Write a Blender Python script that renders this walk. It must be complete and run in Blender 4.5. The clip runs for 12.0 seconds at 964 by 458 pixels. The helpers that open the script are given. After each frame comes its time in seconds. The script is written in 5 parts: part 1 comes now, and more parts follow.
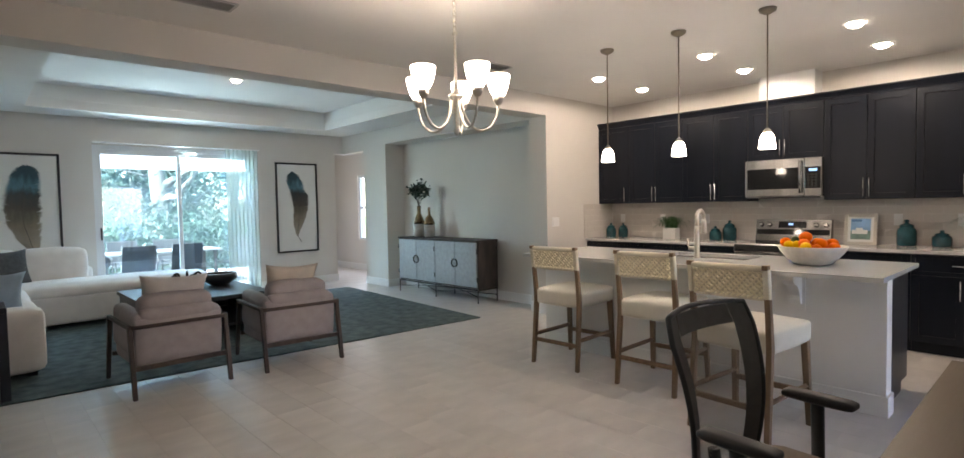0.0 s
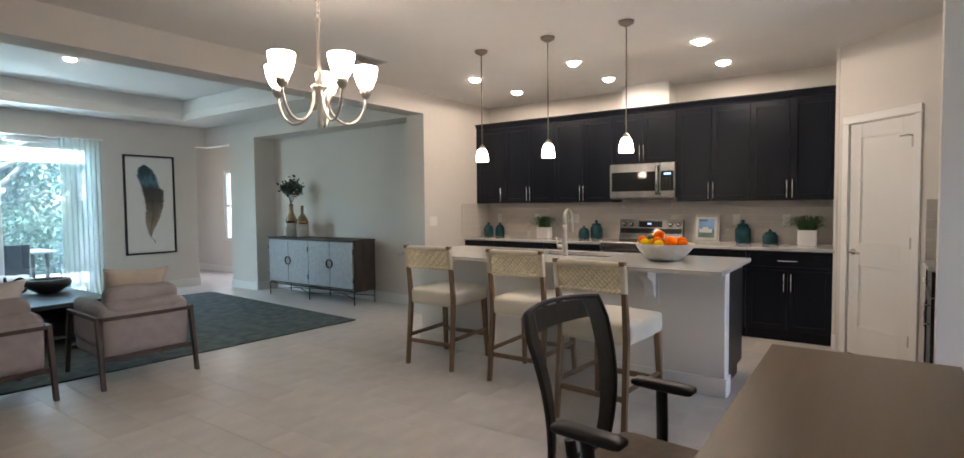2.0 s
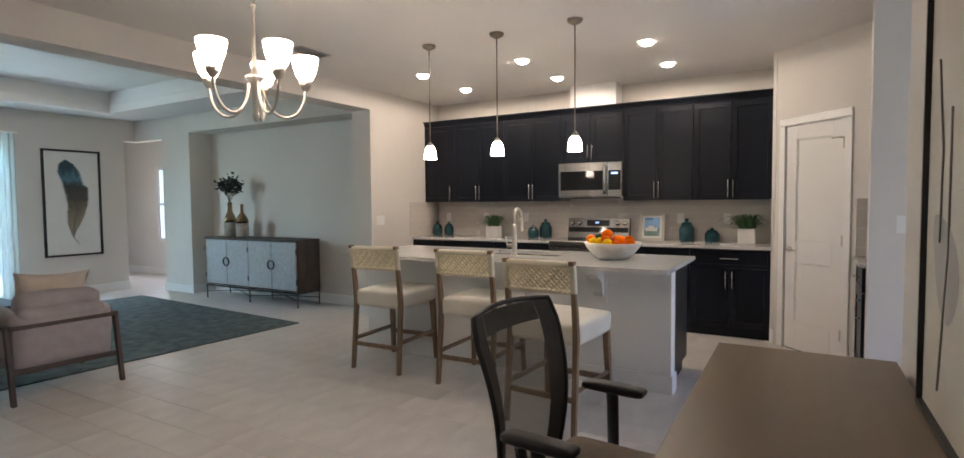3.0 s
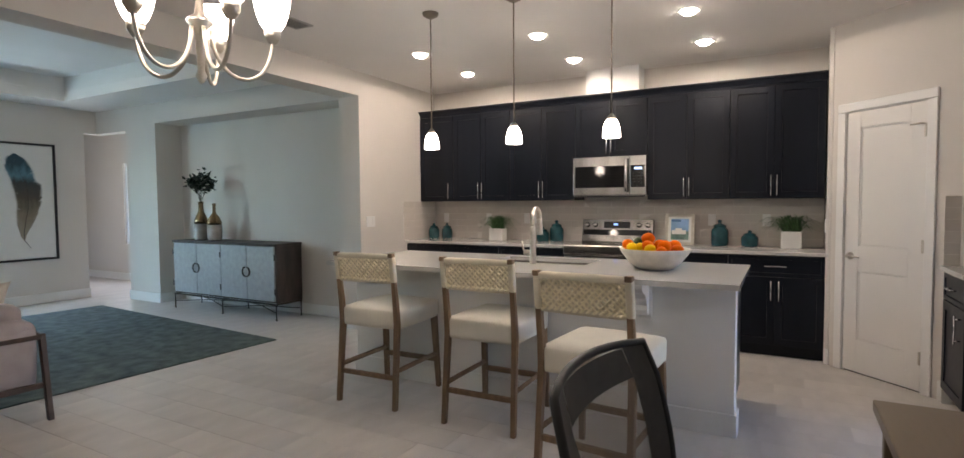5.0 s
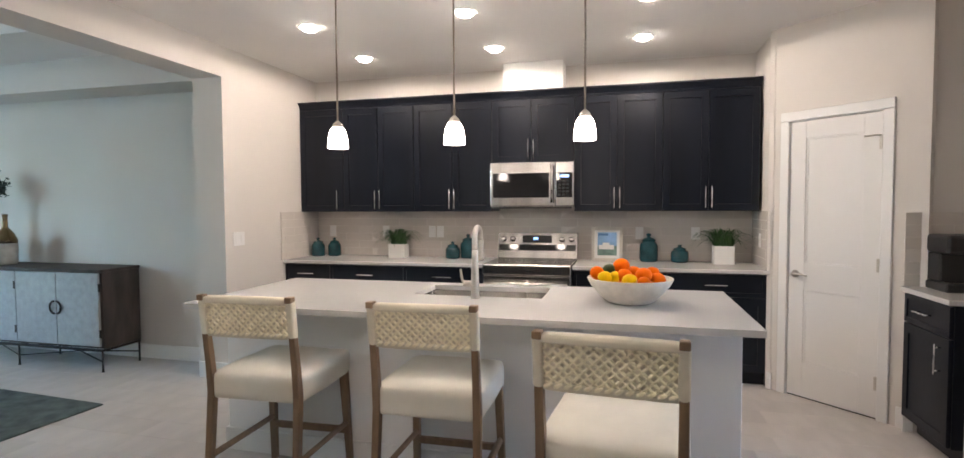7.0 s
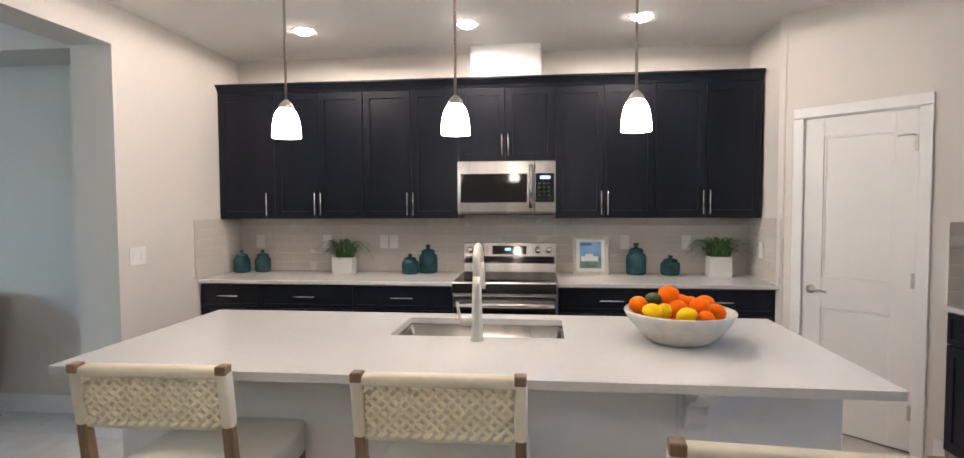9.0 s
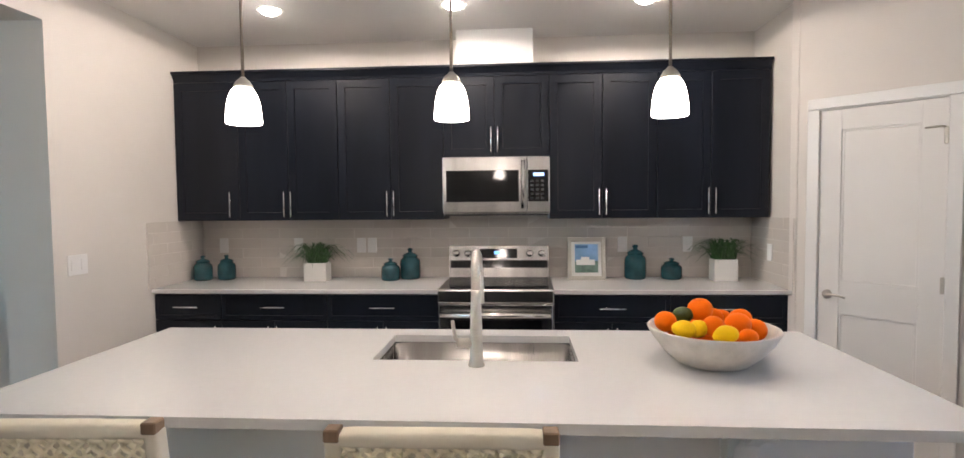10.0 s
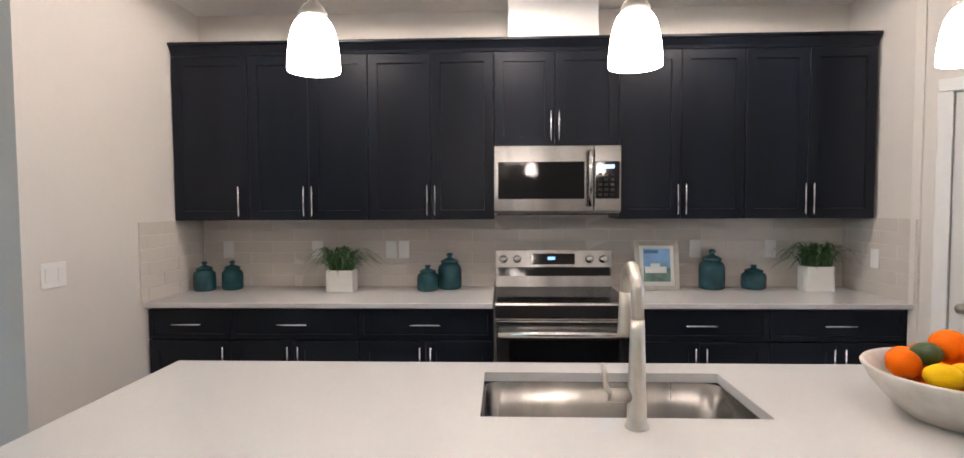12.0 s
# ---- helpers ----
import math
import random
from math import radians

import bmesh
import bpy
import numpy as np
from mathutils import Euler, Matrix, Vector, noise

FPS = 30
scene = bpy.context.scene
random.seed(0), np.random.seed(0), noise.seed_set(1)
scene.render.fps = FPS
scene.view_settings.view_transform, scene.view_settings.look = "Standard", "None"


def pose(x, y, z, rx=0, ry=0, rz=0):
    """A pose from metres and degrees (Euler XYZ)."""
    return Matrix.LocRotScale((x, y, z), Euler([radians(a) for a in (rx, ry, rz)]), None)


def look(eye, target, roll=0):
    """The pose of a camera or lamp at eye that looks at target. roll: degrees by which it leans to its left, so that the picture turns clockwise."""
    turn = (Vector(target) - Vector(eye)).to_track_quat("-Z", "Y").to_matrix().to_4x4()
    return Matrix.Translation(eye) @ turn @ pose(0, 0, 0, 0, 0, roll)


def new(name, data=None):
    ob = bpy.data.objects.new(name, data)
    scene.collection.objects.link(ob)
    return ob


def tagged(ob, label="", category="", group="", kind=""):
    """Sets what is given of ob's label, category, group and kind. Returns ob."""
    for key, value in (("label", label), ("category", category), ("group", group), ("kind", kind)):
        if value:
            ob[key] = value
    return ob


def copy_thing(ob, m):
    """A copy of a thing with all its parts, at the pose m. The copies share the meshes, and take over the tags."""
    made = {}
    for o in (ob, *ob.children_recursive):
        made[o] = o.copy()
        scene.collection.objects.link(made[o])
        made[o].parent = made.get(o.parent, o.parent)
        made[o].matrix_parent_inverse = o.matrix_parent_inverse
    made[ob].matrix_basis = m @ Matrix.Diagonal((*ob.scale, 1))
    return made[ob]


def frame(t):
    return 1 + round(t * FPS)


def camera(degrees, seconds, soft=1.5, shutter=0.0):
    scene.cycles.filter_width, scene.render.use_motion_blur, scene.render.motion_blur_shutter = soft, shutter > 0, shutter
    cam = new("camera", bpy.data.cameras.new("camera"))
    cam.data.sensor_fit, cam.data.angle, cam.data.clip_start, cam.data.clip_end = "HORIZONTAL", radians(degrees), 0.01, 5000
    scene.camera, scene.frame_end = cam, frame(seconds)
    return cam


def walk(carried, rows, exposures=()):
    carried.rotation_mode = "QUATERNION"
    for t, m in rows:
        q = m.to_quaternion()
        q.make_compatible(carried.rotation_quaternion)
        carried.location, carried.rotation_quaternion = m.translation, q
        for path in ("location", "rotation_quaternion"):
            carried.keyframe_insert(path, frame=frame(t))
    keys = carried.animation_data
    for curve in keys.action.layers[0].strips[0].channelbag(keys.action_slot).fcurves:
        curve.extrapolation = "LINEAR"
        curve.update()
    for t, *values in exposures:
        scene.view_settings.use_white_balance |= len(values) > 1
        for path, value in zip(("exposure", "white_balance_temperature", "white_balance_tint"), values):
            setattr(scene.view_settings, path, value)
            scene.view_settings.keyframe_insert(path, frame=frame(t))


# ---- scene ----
cam = camera(82.3, 12.0)
PATH = [
    (0, (0.539, 0.612, 1.384), (1.899, 2.077, 1.298), -1.1),
    (0.5, (0.579, 0.593, 1.377), (2.015, 1.982, 1.291), -1.0),
    (1, (0.602, 0.592, 1.37), (2.118, 1.893, 1.282), -0.7),
    (1.5, (0.614, 0.587, 1.371), (2.193, 1.812, 1.281), -0.7),
    (2, (0.645, 0.588, 1.371), (2.277, 1.739, 1.279), -0.6),
    (2.5, (0.672, 0.595, 1.367), (2.357, 1.668, 1.273), -0.6),
    (3, (0.728, 0.631, 1.37), (2.458, 1.629, 1.272), -0.5),
    (3.2, (0.776, 0.655, 1.365), (2.519, 1.631, 1.267), -0.5),
    (4.8, (1.254, 1.113, 1.344), (3.007, 2.071, 1.252), -0.4),
    (5, (1.316, 1.172, 1.345), (3.068, 2.131, 1.252), -0.4),
    (5.5, (1.5, 1.342, 1.32), (3.274, 2.261, 1.232), -0.4),
    (6, (1.674, 1.539, 1.343), (3.491, 2.369, 1.255), -0.4),
    (6.5, (1.812, 1.757, 1.395), (3.689, 2.441, 1.302), -0.3),
    (7, (1.976, 1.928, 1.434), (3.91, 2.43, 1.346), -0.3),
    (7.2, (2.049, 1.99, 1.446), (3.995, 2.447, 1.359), -0.2),
    (8.8, (2.577, 2.422, 1.483), (4.56, 2.672, 1.395), -0.1),
    (9, (2.651, 2.459, 1.487), (4.636, 2.68, 1.395), -0.3),
    (9.5, (2.86, 2.498, 1.498), (4.85, 2.674, 1.408), -0.4),
    (10, (3.004, 2.582, 1.489), (4.997, 2.716, 1.394), -0.5),
    (10.5, (3.126, 2.675, 1.491), (5.12, 2.793, 1.397), -0.4),
    (11, (3.238, 2.784, 1.481), (5.233, 2.884, 1.385), -0.4),
    (11.5, (3.407, 2.9, 1.465), (5.402, 2.988, 1.368), -0.2),
    (12, (3.571, 3.063, 1.469), (5.568, 3.14, 1.377), -0.3),
]
walk(cam, [(t, look(eye, target, roll)) for t, eye, target, roll in PATH], exposures=[(t, 3.95 + e, k, 15) for t, e, k in ((0, -0.07, 7150), (3, -0.21, 7050), (5, -0.20, 6900), (6, 0.10, 6850), (7, 0.25, 6650), (9, 0.19, 6500), (12, 0.0, 6400))])

# ---- world and light ----
world = bpy.data.worlds.new("sky")
scene.world = world
world.use_nodes = True
wn = world.node_tree.nodes
sky = wn.new("ShaderNodeTexSky")
sky.sky_type, sky.sun_disc = 'NISHITA', False
sky.sun_elevation, sky.sun_rotation = radians(43), radians(-78)
world.node_tree.links.new(sky.outputs[0], wn["Background"].inputs[0])
wn["Background"].inputs[1].default_value = 0.15
sun = new("sun", bpy.data.lights.new("sun", 'SUN'))
sun.data.energy, sun.data.angle, sun.data.color = 3.6, radians(0.5), (1.0, 0.95, 0.87)
sun.matrix_world = look((-14, 10, 17), (4, 14, 0))


def area_light(name, place, target, sx, sy, watts, colour):
    la = bpy.data.lights.new(name, 'AREA')
    la.shape, la.size, la.size_y, la.energy, la.color = 'RECTANGLE', sx, sy, watts, colour
    ob = new(name, la)
    ob.matrix_world = look(place, target)
    return ob


area_light("hall_daylight", (4.66, -2.75, 1.3), (5.6, -0.6, 1.2), 0.85, 1.9, 1.5, (0.36, 0.47, 1.0))
area_light("slider_daylight", (2.99, 10.212, 2.30), (4.0, 6.0, 0.9), 2.1, 0.11, 3.4, (0.52, 0.84, 1.0))
area_light("passage_daylight", (6.9, 11.0, 1.4), (5.0, 10.6, 1.2), 1.0, 1.3, 1.4, (0.95, 0.97, 1.0))


# ---- materials ----
def material(name, colour, rough=0.5, metal=0.0, vary=0.08, scale=6.0, bump=0.0, bump_scale=40.0, spec=0.5, colour2=None, piece=0.0, stretch=(1, 1, 1)):
    m = bpy.data.materials.new(name)
    m.use_nodes = True
    nt = m.node_tree
    n, l = nt.nodes, nt.links
    b = n["Principled BSDF"]
    co = n.new("ShaderNodeTexCoord")
    mp = n.new("ShaderNodeMapping")
    mp.inputs["Scale"].default_value = stretch
    l.new(co.outputs["Object"], mp.inputs[0])
    big = n.new("ShaderNodeTexNoise")
    big.inputs["Scale"].default_value, big.inputs["Detail"].default_value = scale, 5
    l.new(mp.outputs[0], big.inputs["Vector"])
    c = Vector(colour)
    hi = Vector(colour2) if colour2 else c * (1 + vary)
    lo = c if colour2 else c * (1 - vary)
    mix = n.new("ShaderNodeMix")
    mix.data_type = 'RGBA'
    mix.inputs[6].default_value, mix.inputs[7].default_value = (*lo, 1), (*hi, 1)
    ramp = n.new("ShaderNodeMapRange")
    ramp.inputs[1].default_value, ramp.inputs[2].default_value = 0.32, 0.68
    l.new(big.outputs[0], ramp.inputs[0])
    l.new(ramp.outputs[0], mix.inputs[0])
    out = mix.outputs[2]
    if piece:
        info = n.new("ShaderNodeObjectInfo")
        hsv = n.new("ShaderNodeHueSaturation")
        mr = n.new("ShaderNodeMapRange")
        mr.inputs[3].default_value, mr.inputs[4].default_value = 1 - piece, 1 + piece
        l.new(info.outputs["Random"], mr.inputs[0])
        l.new(mr.outputs[0], hsv.inputs["Value"])
        l.new(out, hsv.inputs["Color"])
        out = hsv.outputs[0]
    l.new(out, b.inputs["Base Color"])
    fine = n.new("ShaderNodeTexNoise")
    fine.inputs["Scale"].default_value, fine.inputs["Detail"].default_value = bump_scale, 6
    l.new(mp.outputs[0], fine.inputs["Vector"])
    rr = n.new("ShaderNodeMapRange")
    spread = 0.012 if metal > 0.5 else min(0.05, rough * 0.3)
    rr.inputs[3].default_value, rr.inputs[4].default_value = max(rough - spread, 0.02), min(rough + spread, 1)
    l.new(fine.outputs[0], rr.inputs[0])
    l.new(rr.outputs[0], b.inputs["Roughness"])
    b.inputs["Metallic"].default_value = metal
    b.inputs["Specular IOR Level"].default_value = spec
    if bump:
        bp = n.new("ShaderNodeBump")
        bp.inputs["Strength"].default_value, bp.inputs["Distance"].default_value = bump, 0.004
        l.new(fine.outputs[0], bp.inputs["Height"])
        l.new(bp.outputs[0], b.inputs["Normal"])
    return m


def glowing(name, colour, strength):
    m = bpy.data.materials.new(name)
    m.use_nodes = True
    b = m.node_tree.nodes["Principled BSDF"]
    b.inputs["Base Color"].default_value = (0.9, 0.9, 0.88, 1)
    b.inputs["Emission Color"].default_value = (*colour, 1)
    b.inputs["Emission Strength"].default_value = strength
    b.inputs["Roughness"].default_value = 0.3
    return m


def see_through(name, colour, share, rough=0.6):
    m = bpy.data.materials.new(name)
    m.use_nodes = True
    n, l = m.node_tree.nodes, m.node_tree.links
    b = n["Principled BSDF"]
    b.inputs["Base Color"].default_value = (*colour, 1)
    b.inputs["Roughness"].default_value = rough
    tr = n.new("ShaderNodeBsdfTransparent")
    mx = n.new("ShaderNodeMixShader")
    mx.inputs[0].default_value = share
    l.new(b.outputs[0], mx.inputs[1])
    l.new(tr.outputs[0], mx.inputs[2])
    l.new(mx.outputs[0], n["Material Output"].inputs[0])
    return m


M_WALL = material("wall_paint", (0.67, 0.63, 0.585), 0.75, vary=0.02, scale=1.5, bump=0.25, bump_scale=120)
M_CEIL = material("ceiling_paint", (0.82, 0.80, 0.77), 0.85, vary=0.02, scale=1.5, bump=0.5, bump_scale=90)
M_TRIM = material("trim_paint", (0.80, 0.79, 0.77), 0.4, vary=0.015, scale=3, bump=0.05)
M_DOOR = material("door_paint", (0.78, 0.76, 0.73), 0.38, vary=0.015, scale=3, bump=0.05)
M_TILE = material("floor_tile", (0.58, 0.54, 0.505), 0.37, vary=0.09, scale=2.2, bump=0.06, bump_scale=30, piece=0.045, stretch=(1, 3, 1))
M_GROUT = material("floor_grout", (0.56, 0.522, 0.49), 0.8, vary=0.05)
M_SPLASH = material("splash_tile", (0.63, 0.58, 0.53), 0.10, vary=0.035, scale=4, bump=0.14, bump_scale=9, piece=0.03)
M_SGROUT = material("splash_grout", (0.70, 0.66, 0.61), 0.8, vary=0.04)
# Base colour lifted towards blue to carry the lens flare over the dark wood.
M_CAB = material("espresso_wood", (0.0080, 0.0105, 0.0170), 0.36, vary=0.25, scale=5, bump=0.04, bump_scale=60, stretch=(1, 1, 0.15), spec=0.25)
M_CABIN = material("cabinet_side", (0.02, 0.015, 0.014), 0.45, vary=0.2, scale=5)
M_QUARTZ = material("white_quartz", (0.62, 0.61, 0.595), 0.075, vary=0.008, scale=40, bump=0.0)
# Upright colour streaks on steel and sink stand in for reflections.
M_STEEL = material("stainless_steel", (0.37, 0.36, 0.35), 0.24, 1.0, vary=0.2, scale=3, stretch=(0.3, 2.5, 0.05))
# Darker copy of the steel, holding down glare on the backguard.
M_STEELD = material("dimmed_steel", (0.235, 0.228, 0.22), 0.26, 1.0, vary=0.22, scale=3, stretch=(0.3, 2.5, 0.05))
M_SINK = material("sink_steel_painted_sheen", (0.25, 0.237, 0.222), 0.27, 1.0, vary=0.28, scale=4, stretch=(1, 2.2, 0.05))
# Lighter copy of the steel, for the brightness lip and handle reflect.
M_STEELB = material("bright_steel", (0.66, 0.64, 0.61), 0.2, 1.0, vary=0.04, scale=3)
M_COOKTOP = material("black_ceramic_glass", (0.008, 0.008, 0.009), 0.04)
M_NICKEL = material("brushed_nickel", (0.56, 0.52, 0.46), 0.40, 1.0, vary=0.05, scale=20)
M_PEWTER = material("dark_pewter", (0.27, 0.235, 0.19), 0.42, 1.0, vary=0.08, scale=20)
M_CHROME = material("polished_chrome", (0.8, 0.8, 0.8), 0.12, 1.0, vary=0.03)
M_BLACKGL = material("black_glass", (0.008, 0.008, 0.009), 0.06, vary=0.1)
M_BLACK = material("black_plastic", (0.018, 0.018, 0.02), 0.45, vary=0.15, scale=20, bump=0.1)
M_WOOD = material("weathered_oak", (0.20, 0.125, 0.07), 0.55, vary=0.2, scale=9, bump=0.15, bump_scale=50, stretch=(4, 4, 0.4))
M_DKWOOD = material("dark_walnut", (0.06, 0.038, 0.028), 0.5, vary=0.25, scale=9, bump=0.1, stretch=(3, 3, 0.5))
M_CREAM = material("cream_upholstery", (0.72, 0.68, 0.59), 0.85, vary=0.03, scale=10, bump=0.35, bump_scale=350)
M_ROPE = material("woven_rope", (0.95, 0.87, 0.67), 0.85, vary=0.06, scale=30, bump=0.15, bump_scale=300)
M_TAUPE = material("taupe_upholstery", (0.365, 0.322, 0.325), 0.9, vary=0.07, scale=12, bump=0.5, bump_scale=300)
M_SOFA = material("ivory_upholstery", (0.80, 0.765, 0.735), 0.9, vary=0.04, scale=8, bump=0.4, bump_scale=300)
M_PILLOW = material("beige_pillow", (0.55, 0.46, 0.38), 0.9, vary=0.06, scale=10, bump=0.4, bump_scale=250)
M_BLUEP = material("pale_blue_pillow", (0.33, 0.42, 0.50), 0.9, vary=0.08, scale=10, bump=0.4, bump_scale=250)
M_GREYP = material("charcoal_pillow", (0.07, 0.075, 0.08), 0.9, vary=0.2, scale=30, bump=0.5, bump_scale=250)
M_RUG = material("teal_grey_rug", (0.045, 0.066, 0.068), 0.95, vary=0.3, scale=9, bump=0.9, bump_scale=160, colour2=(0.115, 0.15, 0.145))
M_NAVY = material("dark_slate_wood", (0.022, 0.026, 0.04), 0.4, vary=0.2)
M_TABLE = material("black_oak", (0.022, 0.024, 0.026), 0.32, vary=0.25, scale=8)
M_BRONZE = material("dark_bronze", (0.05, 0.042, 0.038), 0.4, 0.8, vary=0.2)
M_SBDOOR = material("hammered_silver_panel", (0.35, 0.35, 0.352), 0.5, 0.2, vary=0.10, scale=18, bump=0.8, bump_scale=60)
M_SBWOOD = material("burnt_wood", (0.05, 0.038, 0.033), 0.6, vary=0.5, scale=10, bump=0.3, stretch=(1, 1, 0.3))
M_GOLD = material("polished_gold", (0.24, 0.165, 0.09), 0.2, 0.9, vary=0.1)
M_VASE = material("grey_ceramic", (0.36, 0.34, 0.31), 0.5, vary=0.15, scale=14)
M_TEAL = material("teal_glaze", (0.018, 0.075, 0.088), 0.22, vary=0.3, scale=12, bump=0.15, bump_scale=40)
M_POT = material("white_ceramic", (0.78, 0.77, 0.74), 0.35, vary=0.02)
M_STONE = material("whitewashed_bowl", (0.57, 0.53, 0.47), 0.6, vary=0.10, scale=16, bump=0.4, bump_scale=70)
M_LEAF = material("plant_leaf", (0.035, 0.10, 0.025), 0.45, vary=0.4, scale=30)
M_DLEAF = material("dark_leaf", (0.012, 0.028, 0.018), 0.45, vary=0.4, scale=30)
M_ORANGE = material("orange_peel", (0.80, 0.142, 0.0002), 0.55, spec=0.1, vary=0.08, scale=12, bump=0.35, bump_scale=140)
M_LEMON = material("lemon_peel", (0.78, 0.47, 0.003), 0.5, spec=0.12, vary=0.08, scale=12, bump=0.35, bump_scale=120)
M_AVO = material("avocado_skin", (0.045, 0.075, 0.02), 0.5, vary=0.3, scale=30, bump=0.6, bump_scale=90)
M_DESK = material("taupe_desk_wood", (0.18, 0.126, 0.076), 0.38, vary=0.07, scale=5, bump=0.04, stretch=(0.3, 4, 1))
M_SEATTAN = material("tan_seat_fabric", (0.30, 0.24, 0.19), 0.9, vary=0.08, scale=30, bump=0.4, bump_scale=300)
M_NET = see_through("chair_mesh", (0.24, 0.20, 0.16), 0.46)
M_BORDER = material("chair_mesh_border", (0.088, 0.086, 0.081), 0.8, vary=0.1, scale=30, bump=0.4, bump_scale=400)
M_CANVAS = material("cream_canvas", (0.74, 0.67, 0.53), 0.85, vary=0.04, scale=20, bump=0.4, bump_scale=350)
M_PALEP = material("blush_pillow", (0.60, 0.55, 0.52), 0.9, vary=0.05, scale=10, bump=0.4, bump_scale=250)
M_KEYS = material("dark_keys", (0.014, 0.014, 0.015), 0.3)
M_PICW = material("picture_paper", (0.74, 0.73, 0.70), 0.5, vary=0.015)
M_FRAME = material("black_frame", (0.012, 0.012, 0.013), 0.35, vary=0.1)
M_FRAMEL = material("driftwood_frame", (0.56, 0.52, 0.45), 0.6, vary=0.08, scale=20)
M_PLATE = material("white_plate", (0.80, 0.79, 0.77), 0.35, vary=0.01)
M_ALU = material("white_aluminium", (0.72, 0.73, 0.73), 0.4, vary=0.02)
M_SHADE = glowing("lit_glass_shade", (1.0, 0.885, 0.775), 2.4)
M_SHADE5 = glowing("lit_chandelier_glass", (1.0, 0.885, 0.775), 1.3)
M_LENS = glowing("lit_downlight", (1.0, 0.91, 0.81), 4.2)
M_LED = glowing("blue_display", (0.10, 0.35, 1.0), 0.16)
M_RING = material("printed_ring", (0.045, 0.044, 0.043), 0.15)
M_VENT = material("grey_vent", (0.46, 0.45, 0.43), 0.5)
M_CONC = material("patio_concrete", (0.50, 0.48, 0.45), 0.8, vary=0.08, scale=3, bump=0.2)
M_GRASS = material("lawn", (0.06, 0.11, 0.03), 0.9, vary=0.3, scale=5, bump=0.6)
M_HEDGE = material("hedge_leaf", (0.045, 0.095, 0.06), 0.5, vary=0.5, scale=3, colour2=(0.115, 0.18, 0.14))
M_BARK = material("bark", (0.16, 0.14, 0.12), 0.9, vary=0.3, scale=12, bump=0.6)
M_OUTD = material("outdoor_metal", (0.045, 0.045, 0.05), 0.5, vary=0.1)
M_OUTS = material("outdoor_sling", (0.05, 0.05, 0.055), 0.8, vary=0.1)
M_SHEER = see_through("sheer_curtain", (0.74, 0.86, 0.85), 0.34, 0.9)
def window_glass(name, tint):
    m = bpy.data.materials.new(name)
    m.use_nodes = True
    n, l = m.node_tree.nodes, m.node_tree.links
    n.remove(n["Principled BSDF"])
    clear, gloss, mx = n.new("ShaderNodeBsdfTransparent"), n.new("ShaderNodeBsdfGlossy"), n.new("ShaderNodeMixShader")
    clear.inputs[0].default_value = (*tint, 1)
    gloss.inputs["Roughness"].default_value = 0.02
    mx.inputs[0].default_value = 0.07
    l.new(clear.outputs[0], mx.inputs[1])
    l.new(gloss.outputs[0], mx.inputs[2])
    l.new(mx.outputs[0], n["Material Output"].inputs[0])
    return m


M_GLASS = window_glass("tinted_door_glass", (0.72, 0.90, 0.99))
M_CLEAR = window_glass("clear_window_glass", (0.93, 0.94, 0.97))


# ---- modelling helpers ----
def box(bm, x0, x1, y0, y1, z0, z1, bevel=0.0, seg=1):
    g = bmesh.ops.create_cube(bm, size=1.0)["verts"]
    for v in g:
        v.co = Vector(((x0 + x1) / 2 + v.co.x * (x1 - x0), (y0 + y1) / 2 + v.co.y * (y1 - y0), (z0 + z1) / 2 + v.co.z * (z1 - z0)))
    if bevel:
        ed = list({e for v in g for e in v.link_edges})
        bmesh.ops.bevel(bm, geom=ed, offset=bevel, segments=seg, affect='EDGES', profile=0.5)
    return bm


def bx(x0, x1, y0, y1, z0, z1, bevel=0.0, seg=1):
    return box(bmesh.new(), x0, x1, y0, y1, z0, z1, bevel, seg)


def lathe(profile, n=24, bm=None, cx=0, cy=0, cz=0):
    bm = bm or bmesh.new()
    rings = []
    for r, z in profile:
        rings.append([bm.verts.new((cx + max(r, 1e-4) * math.cos(2 * math.pi * i / n), cy + max(r, 1e-4) * math.sin(2 * math.pi * i / n), cz + z)) for i in range(n)])
    for a, b in zip(rings, rings[1:]):
        for i in range(n):
            f = bm.faces.new((a[i], a[(i + 1) % n], b[(i + 1) % n], b[i]))
            f.smooth = True
    for ring, flip in ((rings[0], True), (rings[-1], False)):
        bm.faces.new(ring[::-1] if flip else ring)
    return bm


